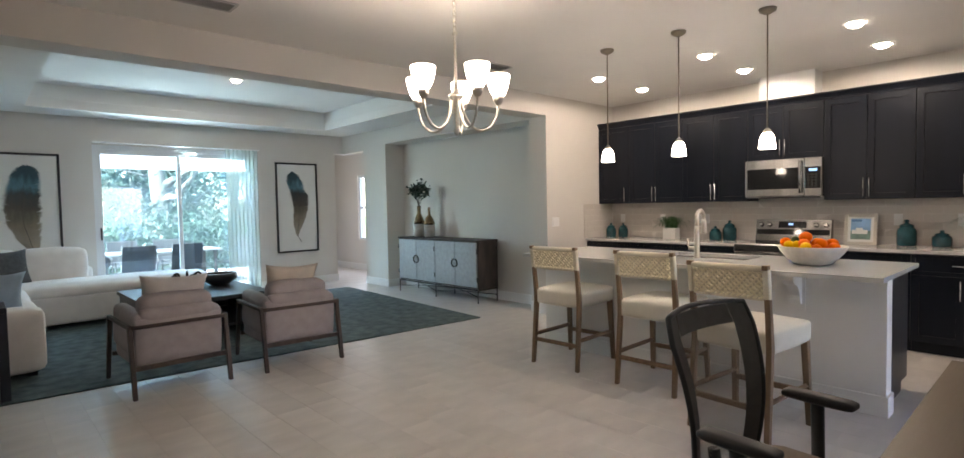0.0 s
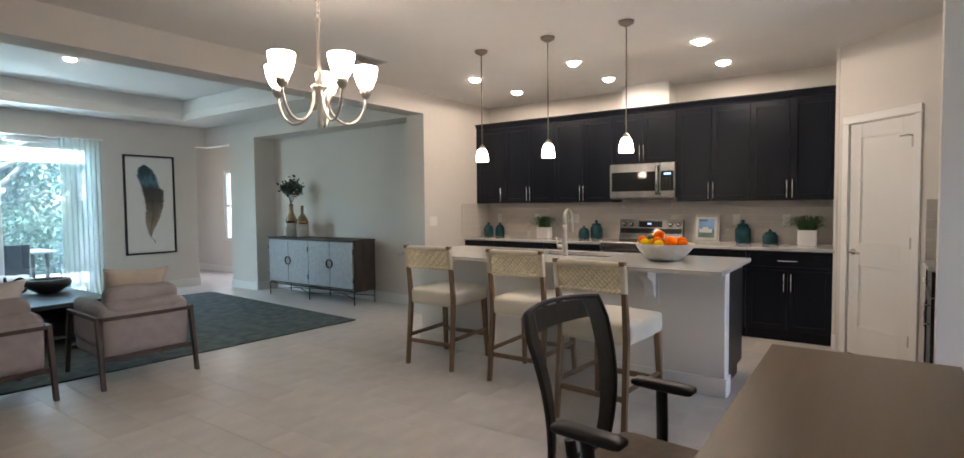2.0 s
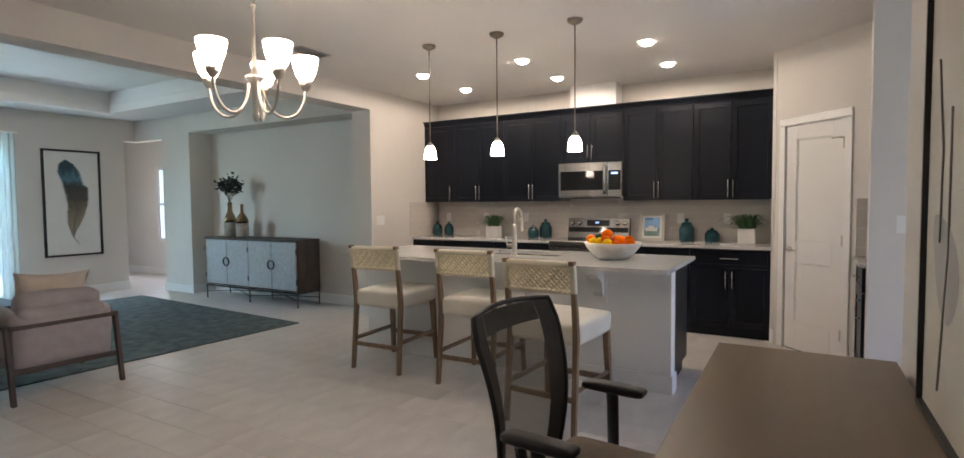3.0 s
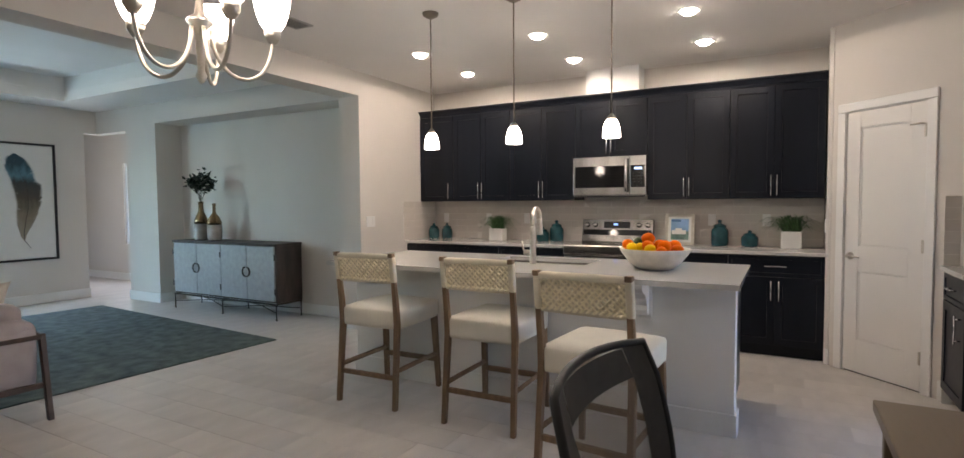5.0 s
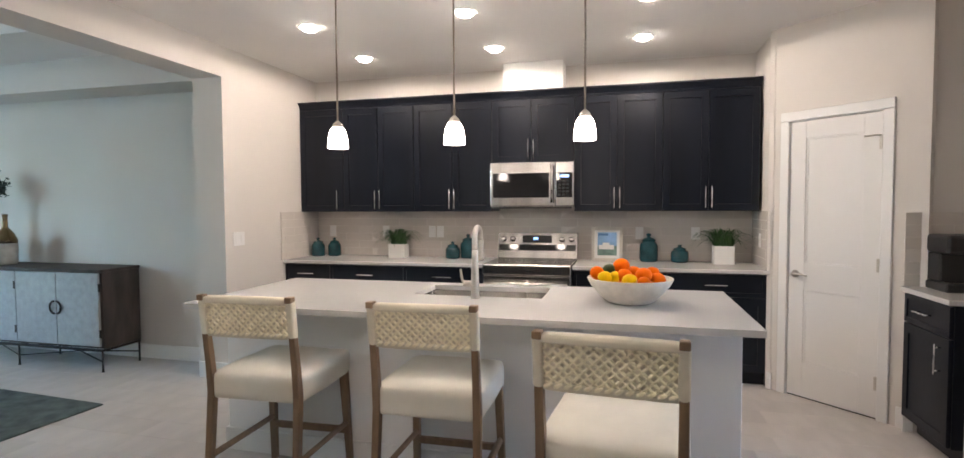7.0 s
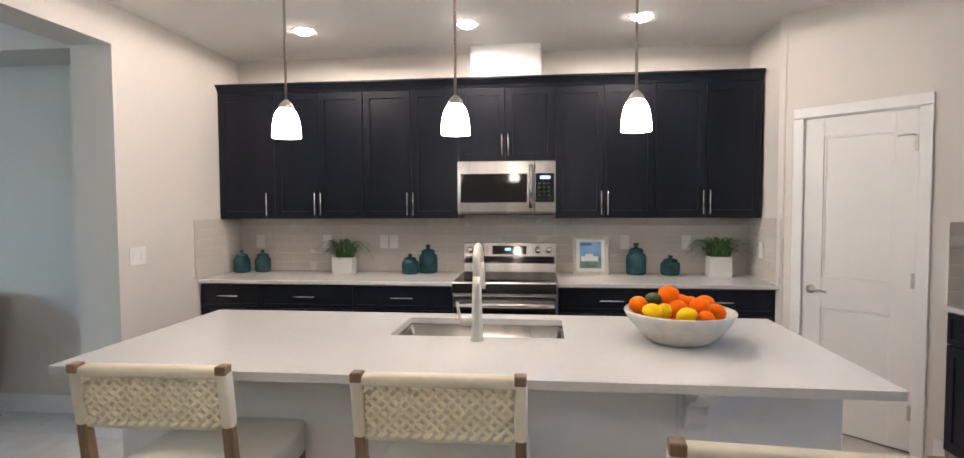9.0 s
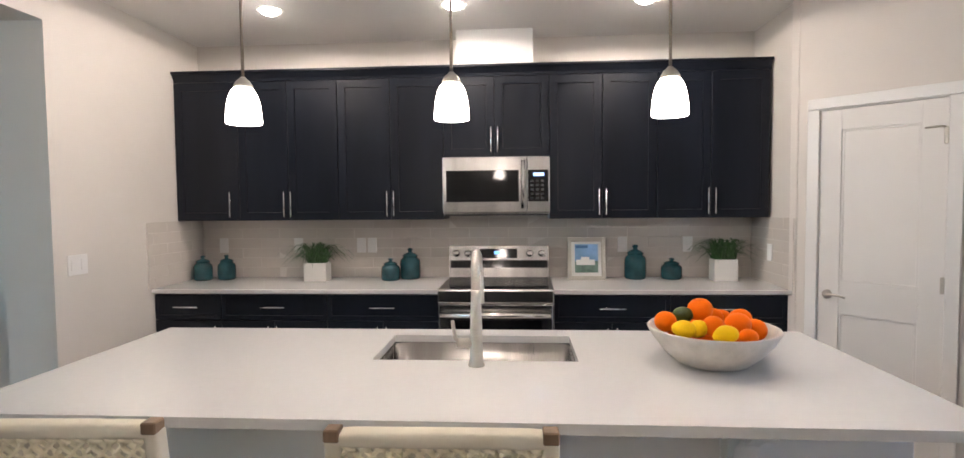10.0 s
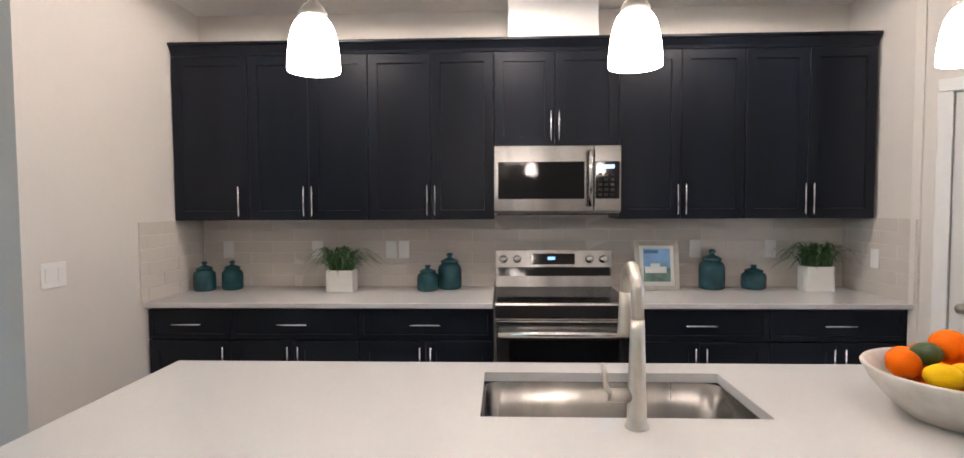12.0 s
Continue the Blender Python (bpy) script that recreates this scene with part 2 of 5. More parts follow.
def tube(points, r, n=8, bm=None, r1=None, flat=1.0):
    """A tube along points, from radius r to r1; flat squashes its section."""
    bm = bm or bmesh.new()
    pts = [Vector(p) for p in points]
    rings = []
    last = None
    for i, p in enumerate(pts):
        d = (pts[min(i + 1, len(pts) - 1)] - pts[max(i - 1, 0)]).normalized()
        ref = last if last else (Vector((0, 0, 1)) if abs(d.z) < 0.9 else Vector((1, 0, 0)))
        u = d.cross(ref).normalized()
        w = u.cross(d).normalized()
        last = w
        rad = r if r1 is None else r + (r1 - r) * i / (len(pts) - 1)
        rings.append([bm.verts.new(p + u * rad * math.cos(2 * math.pi * k / n) + w * rad * flat * math.sin(2 * math.pi * k / n)) for k in range(n)])
    for a, b in zip(rings, rings[1:]):
        for k in range(n):
            f = bm.faces.new((a[k], a[(k + 1) % n], b[(k + 1) % n], b[k]))
            f.smooth = True
    bm.faces.new(rings[0][::-1])
    bm.faces.new(rings[-1])
    return bm


def bar(p, q, w0, d0, w1=None, d1=None, bm=None, bevel=0.004):
    """A straight bar of rectangular section from p to q (sections lie level)."""
    bm = bm or bmesh.new()
    w1, d1 = w1 or w0, d1 or d0
    vs = []
    for c, w, d in ((Vector(p), w0, d0), (Vector(q), w1, d1)):
        vs.append([bm.verts.new(c + Vector((sx * w / 2, sy * d / 2, 0))) for sx, sy in ((-1, -1), (1, -1), (1, 1), (-1, 1))])
    a, b = vs
    fs = [bm.faces.new(a[::-1]), bm.faces.new(b)]
    for i in range(4):
        fs.append(bm.faces.new((a[i], a[(i + 1) % 4], b[(i + 1) % 4], b[i])))
    if bevel:
        bmesh.ops.bevel(bm, geom=list({e for f in fs for e in f.edges}), offset=bevel, segments=2, affect='EDGES', profile=0.5)
    return bm


def cushion(sx, sy, sz, crown=0.02, bevel=0.04, wob=0.006, seed=0):
    """A stuffed block centred at the origin, its top crowned."""
    bm = bmesh.new()
    n = 10
    for ax in range(3):
        for s in (-1, 1):
            g = [[None] * (n + 1) for _ in range(n + 1)]
            for i in range(n + 1):
                for j in range(n + 1):
                    c = [0, 0, 0]
                    c[ax], c[(ax + 1) % 3], c[(ax + 2) % 3] = s, -1 + 2 * i / n, -1 + 2 * j / n
                    g[i][j] = bm.verts.new(c)
            for i in range(n):
                for j in range(n):
                    q = (g[i][j], g[i + 1][j], g[i + 1][j + 1], g[i][j + 1])
                    bm.faces.new(q if s > 0 else q[::-1])
    bmesh.ops.remove_doubles(bm, verts=bm.verts[:], dist=1e-5)
    half = Vector((sx / 2, sy / 2, sz / 2))
    b = min(bevel, min(half) * 0.98)
    for v in bm.verts:
        u, w, t = v.co
        p = Vector((u * half.x, w * half.y, t * half.z))
        inner = Vector([max(-h + b, min(h - b, c)) for h, c in zip(half, p)])
        d = p - inner
        if d.length > 1e-6:
            p = inner + d.normalized() * b
        puff = (1 - u * u) * (1 - w * w)
        p.z += t * crown * puff
        side = (1 - t * t)
        p.x += u * crown * 0.35 * side * (1 - w * w)
        p.y += w * crown * 0.35 * side * (1 - u * u)
        p += wob * Vector((noise.noise(p * 5 + Vector((seed, 0, 0))), noise.noise(p * 5 + Vector((0, seed, 7))), noise.noise(p * 5 + Vector((3, 0, seed)))))
        v.co = p
    for f in bm.faces:
        f.smooth = True
    return bm


def pillow(sx, sz, thick, seed=0):
    """A scatter cushion standing in the xz plane, its pinched edges all round."""
    bm = bmesh.new()
    n = 14
    grids = []
    for s in (-1, 1):
        g = []
        for i in range(n + 1):
            row = []
            for j in range(n + 1):
                u, w = -1 + 2 * i / n, -1 + 2 * j / n
                t = ((1 - abs(u) ** 2.4) * (1 - abs(w) ** 2.4)) ** 0.55
                pull = 1 - 0.11 * (1 - abs(w) ** 2) * abs(u) ** 3
                pull2 = 1 - 0.15 * (1 - abs(u) ** 2) * abs(w) ** 3
                p = Vector((u * sx / 2 * pull, s * thick / 2 * t, w * sz / 2 * pull2))
                p += 0.008 * Vector((0, noise.noise(p * 9 + Vector((seed, s, 0))) * t, 0))
                row.append(bm.verts.new(p))
            g.append(row)
        for i in range(n):
            for j in range(n):
                q = (g[i][j], g[i + 1][j], g[i + 1][j + 1], g[i][j + 1])
                bm.faces.new(q if s < 0 else q[::-1]).smooth = True
    bmesh.ops.remove_doubles(bm, verts=bm.verts[:], dist=1e-4)
    return bm


def part(name, bm, mat, parent=None, label="", m=None):
    me = bpy.data.meshes.new(name)
    bmesh.ops.recalc_face_normals(bm, faces=bm.faces[:])
    bm.to_mesh(me)
    bm.free()
    me.materials.append(mat)
    ob = new(name, me)
    if parent is not None:
        ob.parent = parent
    if m is not None:
        ob.matrix_basis = m
    if label:
        tagged(ob, label)
    return ob


def thing(name, label, category, m=None, group=""):
    ob = new(name)
    ob.empty_display_size = 0.1
    if m is not None:
        ob.matrix_basis = m
    return tagged(ob, label, category, group)


def single(name, bm, mat, label, category, m=None, group=""):
    return tagged(part(name, bm, mat, None, "", m), label, category, group)


def structure(name, bm, mat, label="", category="wall"):
    return tagged(part(name, bm, mat), label, category, "", "structure")


def move(bm, v):
    bmesh.ops.translate(bm, verts=bm.verts[:], vec=v)
    return bm


def turn(bm, m):
    bmesh.ops.transform(bm, matrix=m, verts=bm.verts[:])
    return bm


def sheet_with_hole(x0, x1, y0, y1, hx0, hx1, hy0, hy1, z0, z1):
    bm = bmesh.new()
    rings = {}
    for z in (z0, z1):
        rings[z] = [[bm.verts.new((x, y, z)) for x, y in ((a, c), (b, c), (b, d), (a, d))] for a, b, c, d in ((x0, x1, y0, y1), (hx0, hx1, hy0, hy1))]
    for z in (z0, z1):
        o, h = rings[z]
        for i in range(4):
            bm.faces.new((o[i], o[(i + 1) % 4], h[(i + 1) % 4], h[i]))
    for k in (0, 1):
        a, b = rings[z0][k], rings[z1][k]
        for i in range(4):
            bm.faces.new((a[i], a[(i + 1) % 4], b[(i + 1) % 4], b[i]))
    return bm

# ---- structure ----
CEIL, TRAY = 2.735, 3.05
structure("floor", bx(-1.8, 8.2, -3.0, 14.2, -0.15, -0.0012), M_GROUT, "light greige porcelain plank tile floor", "floor")
structure("wall_kitchen", bx(7.26, 7.40, 0.70, 5.25, 0, 2.9), M_WALL, "warm off-white painted kitchen wall")
structure("wall_opening", box(bx(5.83, 7.26, 5.11, 5.39, 0, 2.9), -1.66, -1.2, 5.11, 5.39, 0, 2.9), M_WALL, "warm off-white painted wall beside wide opening")
structure("beam", bx(-1.2, 5.83, 5.11, 5.39, 2.485, 2.9), M_WALL, "off-white drywall header over wide opening", "beam")
structure("wall_pantry_side", bx(6.60, 7.26, 0.70, 0.84, 0, 2.9), M_WALL, "short off-white wall at counter end")
bm = bmesh.new()
box(bm, -0.56, -0.355, -0.07, 0.07, 0, 2.9)
box(bm, 0.355, 0.47, -0.07, 0.07, 0, 2.9)
box(bm, -0.355, 0.355, -0.07, 0.07, 2.045, 2.9)
DIAG = pose(6.315, 0.52, 0, 0, 0, 45)
structure("wall_pantry", turn(bm, DIAG @ pose(0, -0.05, 0)), M_WALL, "angled off-white wall around pantry door")
structure("wall_coffee_side", bx(5.94, 6.06, -0.62, 0.17, 0, 2.9), M_WALL, "off-white wall beside coffee counter")
# Unseen walls added so no sky light leaks past the pantry door.
structure("wall_light_block", box(bx(7.26, 7.40, -0.76, 0.70, 0, 2.9), 6.06, 7.26, -0.76, -0.62, 0, 2.9), M_WALL, "unseen wall blocking light behind pantry door")
structure("wall_coffee_back", bx(5.2, 6.06, -0.76, -0.62, 0, 2.9), M_WALL, "off-white wall behind coffee counter")
structure("wall_hall_end", bx(5.18, 5.30, -2.9, 0.232, 0, 2.9), M_WALL, "hall wall washed by cool daylight")
structure("wall_art", bx(-1.66, 3.40, 0.13, 0.275, 0, 2.9), M_WALL, "off-white wall behind desk")
structure("wall_hall_side", bx(3.26, 3.40, -2.9, 0.13, 0, 2.9), M_WALL, "hall side wall")
structure("wall_hall_front", box(box(box(bx(3.26, 3.62, -3.04, -2.9, 0, 2.9), 5.18, 5.3, -3.04, -2.9, 0, 2.9), 3.62, 5.18, -3.04, -2.9, 2.3, 2.9), 3.62, 5.18, -3.04, -2.9, 0, 0.3), M_WALL, "front wall with tall window")
structure("wall_west", bx(-1.8, -1.66, 0.13, 10.2, 0, 3.3), M_WALL, "plain off-white wall")
structure("wall_slider", box(box(box(bx(-1.66, 1.86, 10.2, 10.36, 0, 3.3), 4.13, 5.66, 10.2, 10.36, 0, 3.3), 5.66, 5.83, 10.2, 10.36, 2.41, 3.3), 1.86, 4.13, 10.2, 10.36, 2.36, 3.3), M_WALL, "off-white living room wall around glass door")
structure("wall_living_pier", box(box(box(bx(5.83, 6.34, 8.72, 9.43, 0, 3.3), 5.83, 5.97, 9.43, 10.36, 2.41, 3.3), 5.83, 6.34, 5.39, 8.72, 2.47, 3.3), 6.20, 6.34, 5.39, 8.72, 0, 2.47), M_WALL, "off-white living room wall with shallow niche")
structure("wall_passage", box(box(box(box(bx(6.95, 7.09, 9.29, 10.45, 0, 2.74), 6.95, 7.09, 11.6, 14.0, 0, 2.74), 6.95, 7.09, 10.45, 11.6, 2.1, 2.74), 6.95, 7.09, 10.45, 11.6, 0, 0.66), 6.34, 7.09, 9.15, 9.29, 0, 2.74), M_WALL, "warm white passage wall with window")
structure("wall_passage_end", box(bx(5.52, 7.09, 14.0, 14.14, 0, 2.74), 5.52, 5.66, 10.36, 14.0, 0, 2.74), M_WALL, "warm white passage end wall")
structure("ceiling", bx(-1.8, 7.4, -3.04, 5.11, CEIL, CEIL + 0.12), M_CEIL, "white textured flat ceiling", "ceiling")
tx0, tx1, ty0, ty1 = 1.10, 5.16, 6.0, 9.60
bm = sheet_with_hole(-1.66, 5.83, 5.39, 10.2, tx0, tx1, ty0, ty1, 2.74, 2.86)
box(bm, tx0 - 0.1, tx1 + 0.1, ty0 - 0.1, ty1 + 0.1, TRAY, TRAY + 0.1)
box(bm, tx0 - 0.1, tx0, ty0, ty1, 2.862, TRAY - 0.002)
box(bm, tx1, tx1 + 0.1, ty0, ty1, 2.862, TRAY - 0.002)
box(bm, tx0 - 0.1, tx1 + 0.1, ty0 - 0.1, ty0, 2.862, TRAY - 0.002)
box(bm, tx0 - 0.1, tx1 + 0.1, ty1, ty1 + 0.1, 2.862, TRAY - 0.002)
structure("ceiling_tray", bm, M_CEIL, "white recessed tray ceiling", "ceiling")
structure("ceiling_passage", box(bx(5.97, 7.09, 9.29, 14.0, 2.74, 2.86), 5.66, 5.97, 10.36, 14.0, 2.74, 2.86), M_CEIL, "white passage ceiling", "ceiling")


def baseboard(x0, x1, y0, y1):
    bm = bx(x0, x1, y0, y1, 0, 0.132, 0.003)
    structure("baseboard", bm, M_TRIM, "white painted tall baseboard", "baseboard")


baseboard(5.816, 6.66, 5.096, 5.11)
baseboard(5.816, 5.83, 5.11, 5.39)
baseboard(5.83, 6.186, 5.39, 5.404)
baseboard(6.186, 6.20, 5.404, 8.706)
baseboard(5.83, 6.2, 8.706, 8.72)
baseboard(5.816, 5.83, 8.706, 9.43)
baseboard(5.816, 5.97, 9.43, 9.444)
baseboard(4.14, 5.66, 10.186, 10.2)
baseboard(5.66, 5.674, 10.186, 14.0)
baseboard(-1.66, 1.85, 10.186, 10.2)
baseboard(6.936, 6.95, 9.29, 14.0)
baseboard(5.926, 5.94, 0.235, 0.185)
baseboard(5.166, 5.18, -2.9, 0.232)
baseboard(-1.66, 3.40, 0.275, 0.289)
for a, b in ((-0.50, -0.415), (0.415, 0.46)):
    structure("baseboard", turn(bx(a, b, 0.02, 0.034, 0, 0.132, 0.003), DIAG), M_TRIM, "white painted tall baseboard", "baseboard")

# pantry door with its casing
door = thing("door_pantry", "closed white two-panel pantry door", "door", DIAG)
door["kind"] = "structure"


def panel_door(w, h, d, holes):
    """Rails and stiles as one mesh around sunk panels, in xz, its face at y=0 looking to +y."""
    bm = bmesh.new()
    xs = holes[0][0], holes[0][1]
    box(bm, -w / 2, xs[0], -d, 0, 0.012, h, 0.002)
    box(bm, xs[1], w / 2, -d, 0, 0.012, h, 0.002)
    zs = [0.012] + [z for hh in holes for z in hh[2:]] + [h]
    for a, b in zip(zs[::2], zs[1::2]):
        box(bm, xs[0], xs[1], -d, 0, a, b)
    for x0, x1, z0, z1 in holes:
        box(bm, x0, x1, -d, -0.011, z0, z1)
        for k in ((x0, x0 + 0.014, z0, z1), (x1 - 0.014, x1, z0, z1), (x0, x1, z0, z0 + 0.014), (x0, x1, z1 - 0.014, z1)):
            box(bm, k[0], k[1], -0.011, -0.006, k[2], k[3], 0.002)
    return bm


part("leaf", panel_door(0.604, 2.025, 0.036, [(-0.19, 0.19, 0.265, 0.805), (-0.19, 0.19, 0.995, 1.905)]), M_DOOR, door, "", pose(0, 0.016, 0))
bm = bmesh.new()
for s in (-1, 1):
    box(bm, s * 0.305 if s > 0 else -0.371, 0.371 if s > 0 else -0.305, 0.02, 0.036, 0, 2.032, 0.004)
box(bm, -0.371, 0.371, 0.0201, 0.0361, 2.034, 2.101, 0.004)
part("casing", bm, M_TRIM, door, "white painted flat casing")
bm = bmesh.new()
for s in (-1, 1):
    box(bm, 0.3045 if s > 0 else -0.3545, 0.3545 if s > 0 else -0.3045, -0.11, 0.0195, 0, 2.044)
box(bm, -0.3045, 0.3045, -0.11, 0.0195, 2.0285, 2.044)
box(bm, -0.3045, 0.3045, -0.08, -0.0315, 2.006, 2.0285)
part("jamb", bm, M_TRIM, door, "white painted door jamb")
# Black strip under the leaf, put in as the gap's shade.
part("gap_shade", bx(-0.302, 0.302, -0.03, 0.0, 0.0, 0.011), M_BLACK, door)
bm = lathe([(0.0, 0), (0.028, 0), (0.028, 0.008), (0.012, 0.012), (0.011, 0.045), (0, 0.045)], 16)
turn(bm, pose(0, 0, 0, -90))
tube([(0, 0.042, 0), (-0.03, 0.045, 0.004), (-0.065, 0.046, 0.003), (-0.105, 0.045, -0.006)], 0.009, 8, bm, 0.006)
part("door_handle", bm, M_NICKEL, door, "brushed nickel lever", pose(0.25, 0.016, 0.915))
for z in (0.20, 0.98, 1.78):
    part("hinge", bx(-0.3042, -0.286, 0.0165, 0.034, z, z + 0.09, 0.003), M_NICKEL, door, "satin nickel hinge")
part("hinge_stop", tube([(-0.29, 0.022, 1.868), (-0.28, 0.055, 1.872), (-0.21, 0.058, 1.868)], 0.006, 6), M_NICKEL, door)

# sliding glass door
win = thing("window_slider", "two-panel sliding glass patio door in white aluminium", "window", pose(0, 0, 0))
win["kind"] = "structure"
bm = bmesh.new()
box(bm, 1.86, 1.91, 10.22, 10.32, 0.0, 2.36)
box(bm, 4.08, 4.13, 10.22, 10.32, 0.0, 2.36)
box(bm, 1.91, 4.08, 10.22, 10.32, 2.30, 2.36)
box(bm, 1.91, 4.08, 10.22, 10.32, 0.0, 0.05)
part("window_frame", bm, M_ALU, win)
for x0, x1, y in ((1.91, 3.015, 10.245), (2.965, 4.08, 10.28)):
    bm = bmesh.new()
    box(bm, x0, x0 + 0.055, y, y + 0.03, 0.05, 2.30, 0.003)
    box(bm, x1 - 0.055, x1, y, y + 0.03, 0.05, 2.30, 0.003)
    box(bm, x0 + 0.055, x1 - 0.055, y, y + 0.03, 2.23, 2.30)
    box(bm, x0 + 0.055, x1 - 0.055, y, y + 0.03, 0.05, 0.13)
    sash = part("sash", bm, M_ALU, win)
    pane = part("pane", bx(x0 + 0.055, x1 - 0.055, y + 0.012, y + 0.016, 0.13, 2.23), M_GLASS, sash)
part("latch", bx(1.925, 1.95, 10.225, 10.246, 0.98, 1.16, 0.004), M_BLACK, win, "dark pull handle")
pw = thing("window_passage", "bright white-framed passage window", "window")
pw["kind"] = "structure"
bm = bmesh.new()
for k in ((10.45, 10.50, 0.66, 2.1), (11.55, 11.6, 0.66, 2.1), (10.5, 11.55, 2.05, 2.1), (10.5, 11.55, 0.66, 0.71), (10.5, 11.55, 1.36, 1.40)):
    box(bm, 6.98, 7.04, *k)
part("window_frame", bm, M_ALU, pw)
pane = part("pane", bx(7.005, 7.01, 10.5, 11.55, 0.71, 2.05), M_CLEAR, pw)
hw = thing("window_hall", "tall white-framed front window", "window")
hw["kind"] = "structure"
bm = bmesh.new()
for k in ((3.62, 3.68, 0.3, 2.3), (5.12, 5.18, 0.3, 2.3), (3.68, 5.12, 2.24, 2.3), (3.68, 5.12, 0.3, 0.36), (4.38, 4.42, 0.36, 2.24)):
    box(bm, k[0], k[1], -3.0, -2.95, k[2], k[3])
part("window_frame", bm, M_ALU, hw)
pane = part("pane", bx(3.68, 5.12, -2.98, -2.975, 0.36, 2.24), M_CLEAR, hw)

# ---- kitchen ----
UP0, UP1, UX, BX = 1.372, 2.385, 6.93, 6.64


def bar_pull(length, upright, parent):
    bm = bmesh.new()
    r = 0.0055
    h = length / 2
    if upright:
        tube([(-0.03, 0, -h), (-0.03, 0, h)], r, 8, bm)
        for z in (-h + 0.02, h - 0.02):
            tube([(0, 0, z), (-0.03, 0, z)], 0.0045, 8, bm)
    else:
        tube([(-0.03, -h, 0), (-0.03, h, 0)], r, 8, bm)
        for y in (-h + 0.02, h - 0.02):
            tube([(0, y, 0), (-0.03, y, 0)], 0.0045, 8, bm)
    return part("handle", bm, M_CHROME, parent, "slim polished bar pull")


def shaker(y0, y1, z0, z1, x, rail=0.058):
    """A shaker front, its face at x looking to -x."""
    bm = bmesh.new()
    g = 0.0015
    y0, y1, z0, z1 = y0 + g, y1 - g, z0 + g, z1 - g
    b, r = 0.002, rail
    rings = []
    for xx, d in ((x + 0.02, 0.0), (x + b, 0.0), (x, b), (x, r - 0.001), (x + 0.008, r)):
        rings.append([bm.verts.new((xx, yy, zz)) for yy, zz in ((y0 + d, z0 + d), (y1 - d, z0 + d), (y1 - d, z1 - d), (y0 + d, z1 - d))])
    for p, q in zip(rings, rings[1:]):
        for i in range(4):
            bm.faces.new((p[i], p[(i + 1) % 4], q[(i + 1) % 4], q[i]))
    bm.faces.new(rings[0])
    bm.faces.new(rings[-1])
    return bm


def wall_unit(y0, y1, doors, z0=UP0):
    c = thing("wall_cabinet", "dark espresso shaker wall cabinet with bar pulls", "cabinet", pose(0, 0, 0), "kitchen wall cabinets")
    part("body", bx(UX + 0.021, 7.255, y0, y1, z0, UP1), M_CAB, c)
    for a, b, hy in doors:
        d = part("door", shaker(a, b, z0, UP1 - 0.005, UX), M_CAB, c)
        h = bar_pull(0.18, True, d)
        h.matrix_basis = pose(UX, hy, z0 + 0.118)
    return c


wall_unit(4.63, 5.105, [(4.63, 5.105, 4.688)])
wall_unit(3.886, 4.628, [(3.886, 4.257, 4.232), (4.257, 4.628, 4.282)])
wall_unit(3.118, 3.884, [(3.118, 3.50, 3.476), (3.50, 3.884, 3.524)])
wall_unit(2.368, 3.116, [(2.368, 2.752, 2.728), (2.752, 3.116, 2.776)], 1.815)
wall_unit(1.622, 2.366, [(1.622, 1.998, 1.974), (1.998, 2.366, 2.022)])
wall_unit(0.862, 1.62, [(0.862, 1.254, 1.230), (1.254, 1.62, 1.278)])
crown = bmesh.new()
prof = [(0.0, 0.0), (-0.008, 0.0), (-0.012, 0.02), (-0.035, 0.055), (-0.045, 0.06), (-0.045, 0.075), (0.0, 0.075)]
va = [[crown.verts.new((UX + 0.02 + px, y, UP1 + pz)) for px, pz in prof] for y in (0.855, 5.108)]
for i in range(len(prof)):
    j = (i + 1) % len(prof)
    crown.faces.new((va[0][i], va[0][j], va[1][j], va[1][i]))
crown.faces.new(va[0])
crown.faces.new(va[1][::-1])
box(crown, UX + 0.021, 7.25, 0.862, 5.105, UP1 + 0.002, UP1 + 0.02)
single("crown_moulding", crown, M_CAB, "dark espresso crown moulding along wall cabinets", "moulding")


def base_unit(y0, y1, ndoors):
    c = thing("base_cabinet", "dark espresso base cabinet with drawer and doors", "cabinet", pose(0, 0, 0), "kitchen base cabinets")
    part("body", bx(BX + 0.021, 7.255, y0, y1, 0.10, 0.882), M_CAB, c)
    part("toe_kick", bx(BX + 0.06, 7.25, y0, y1, 0.0, 0.099), M_CAB, c)
    d = part("drawer", shaker(y0, y1, 0.70, 0.875, BX, 0.03), M_CAB, c)
    bar_pull(0.17, False, d).matrix_basis = pose(BX, (y0 + y1) / 2, 0.79)
    w = (y1 - y0) / ndoors
    for k in range(ndoors):
        d = part("door", shaker(y0 + k * w, y0 + (k + 1) * w, 0.105, 0.695, BX), M_CAB, c)
        hy = y0 + w - 0.03 if (k == 0 and ndoors == 2) else y0 + k * w + 0.03
        bar_pull(0.17, True, d).matrix_basis = pose(BX, hy, 0.58)
    return c


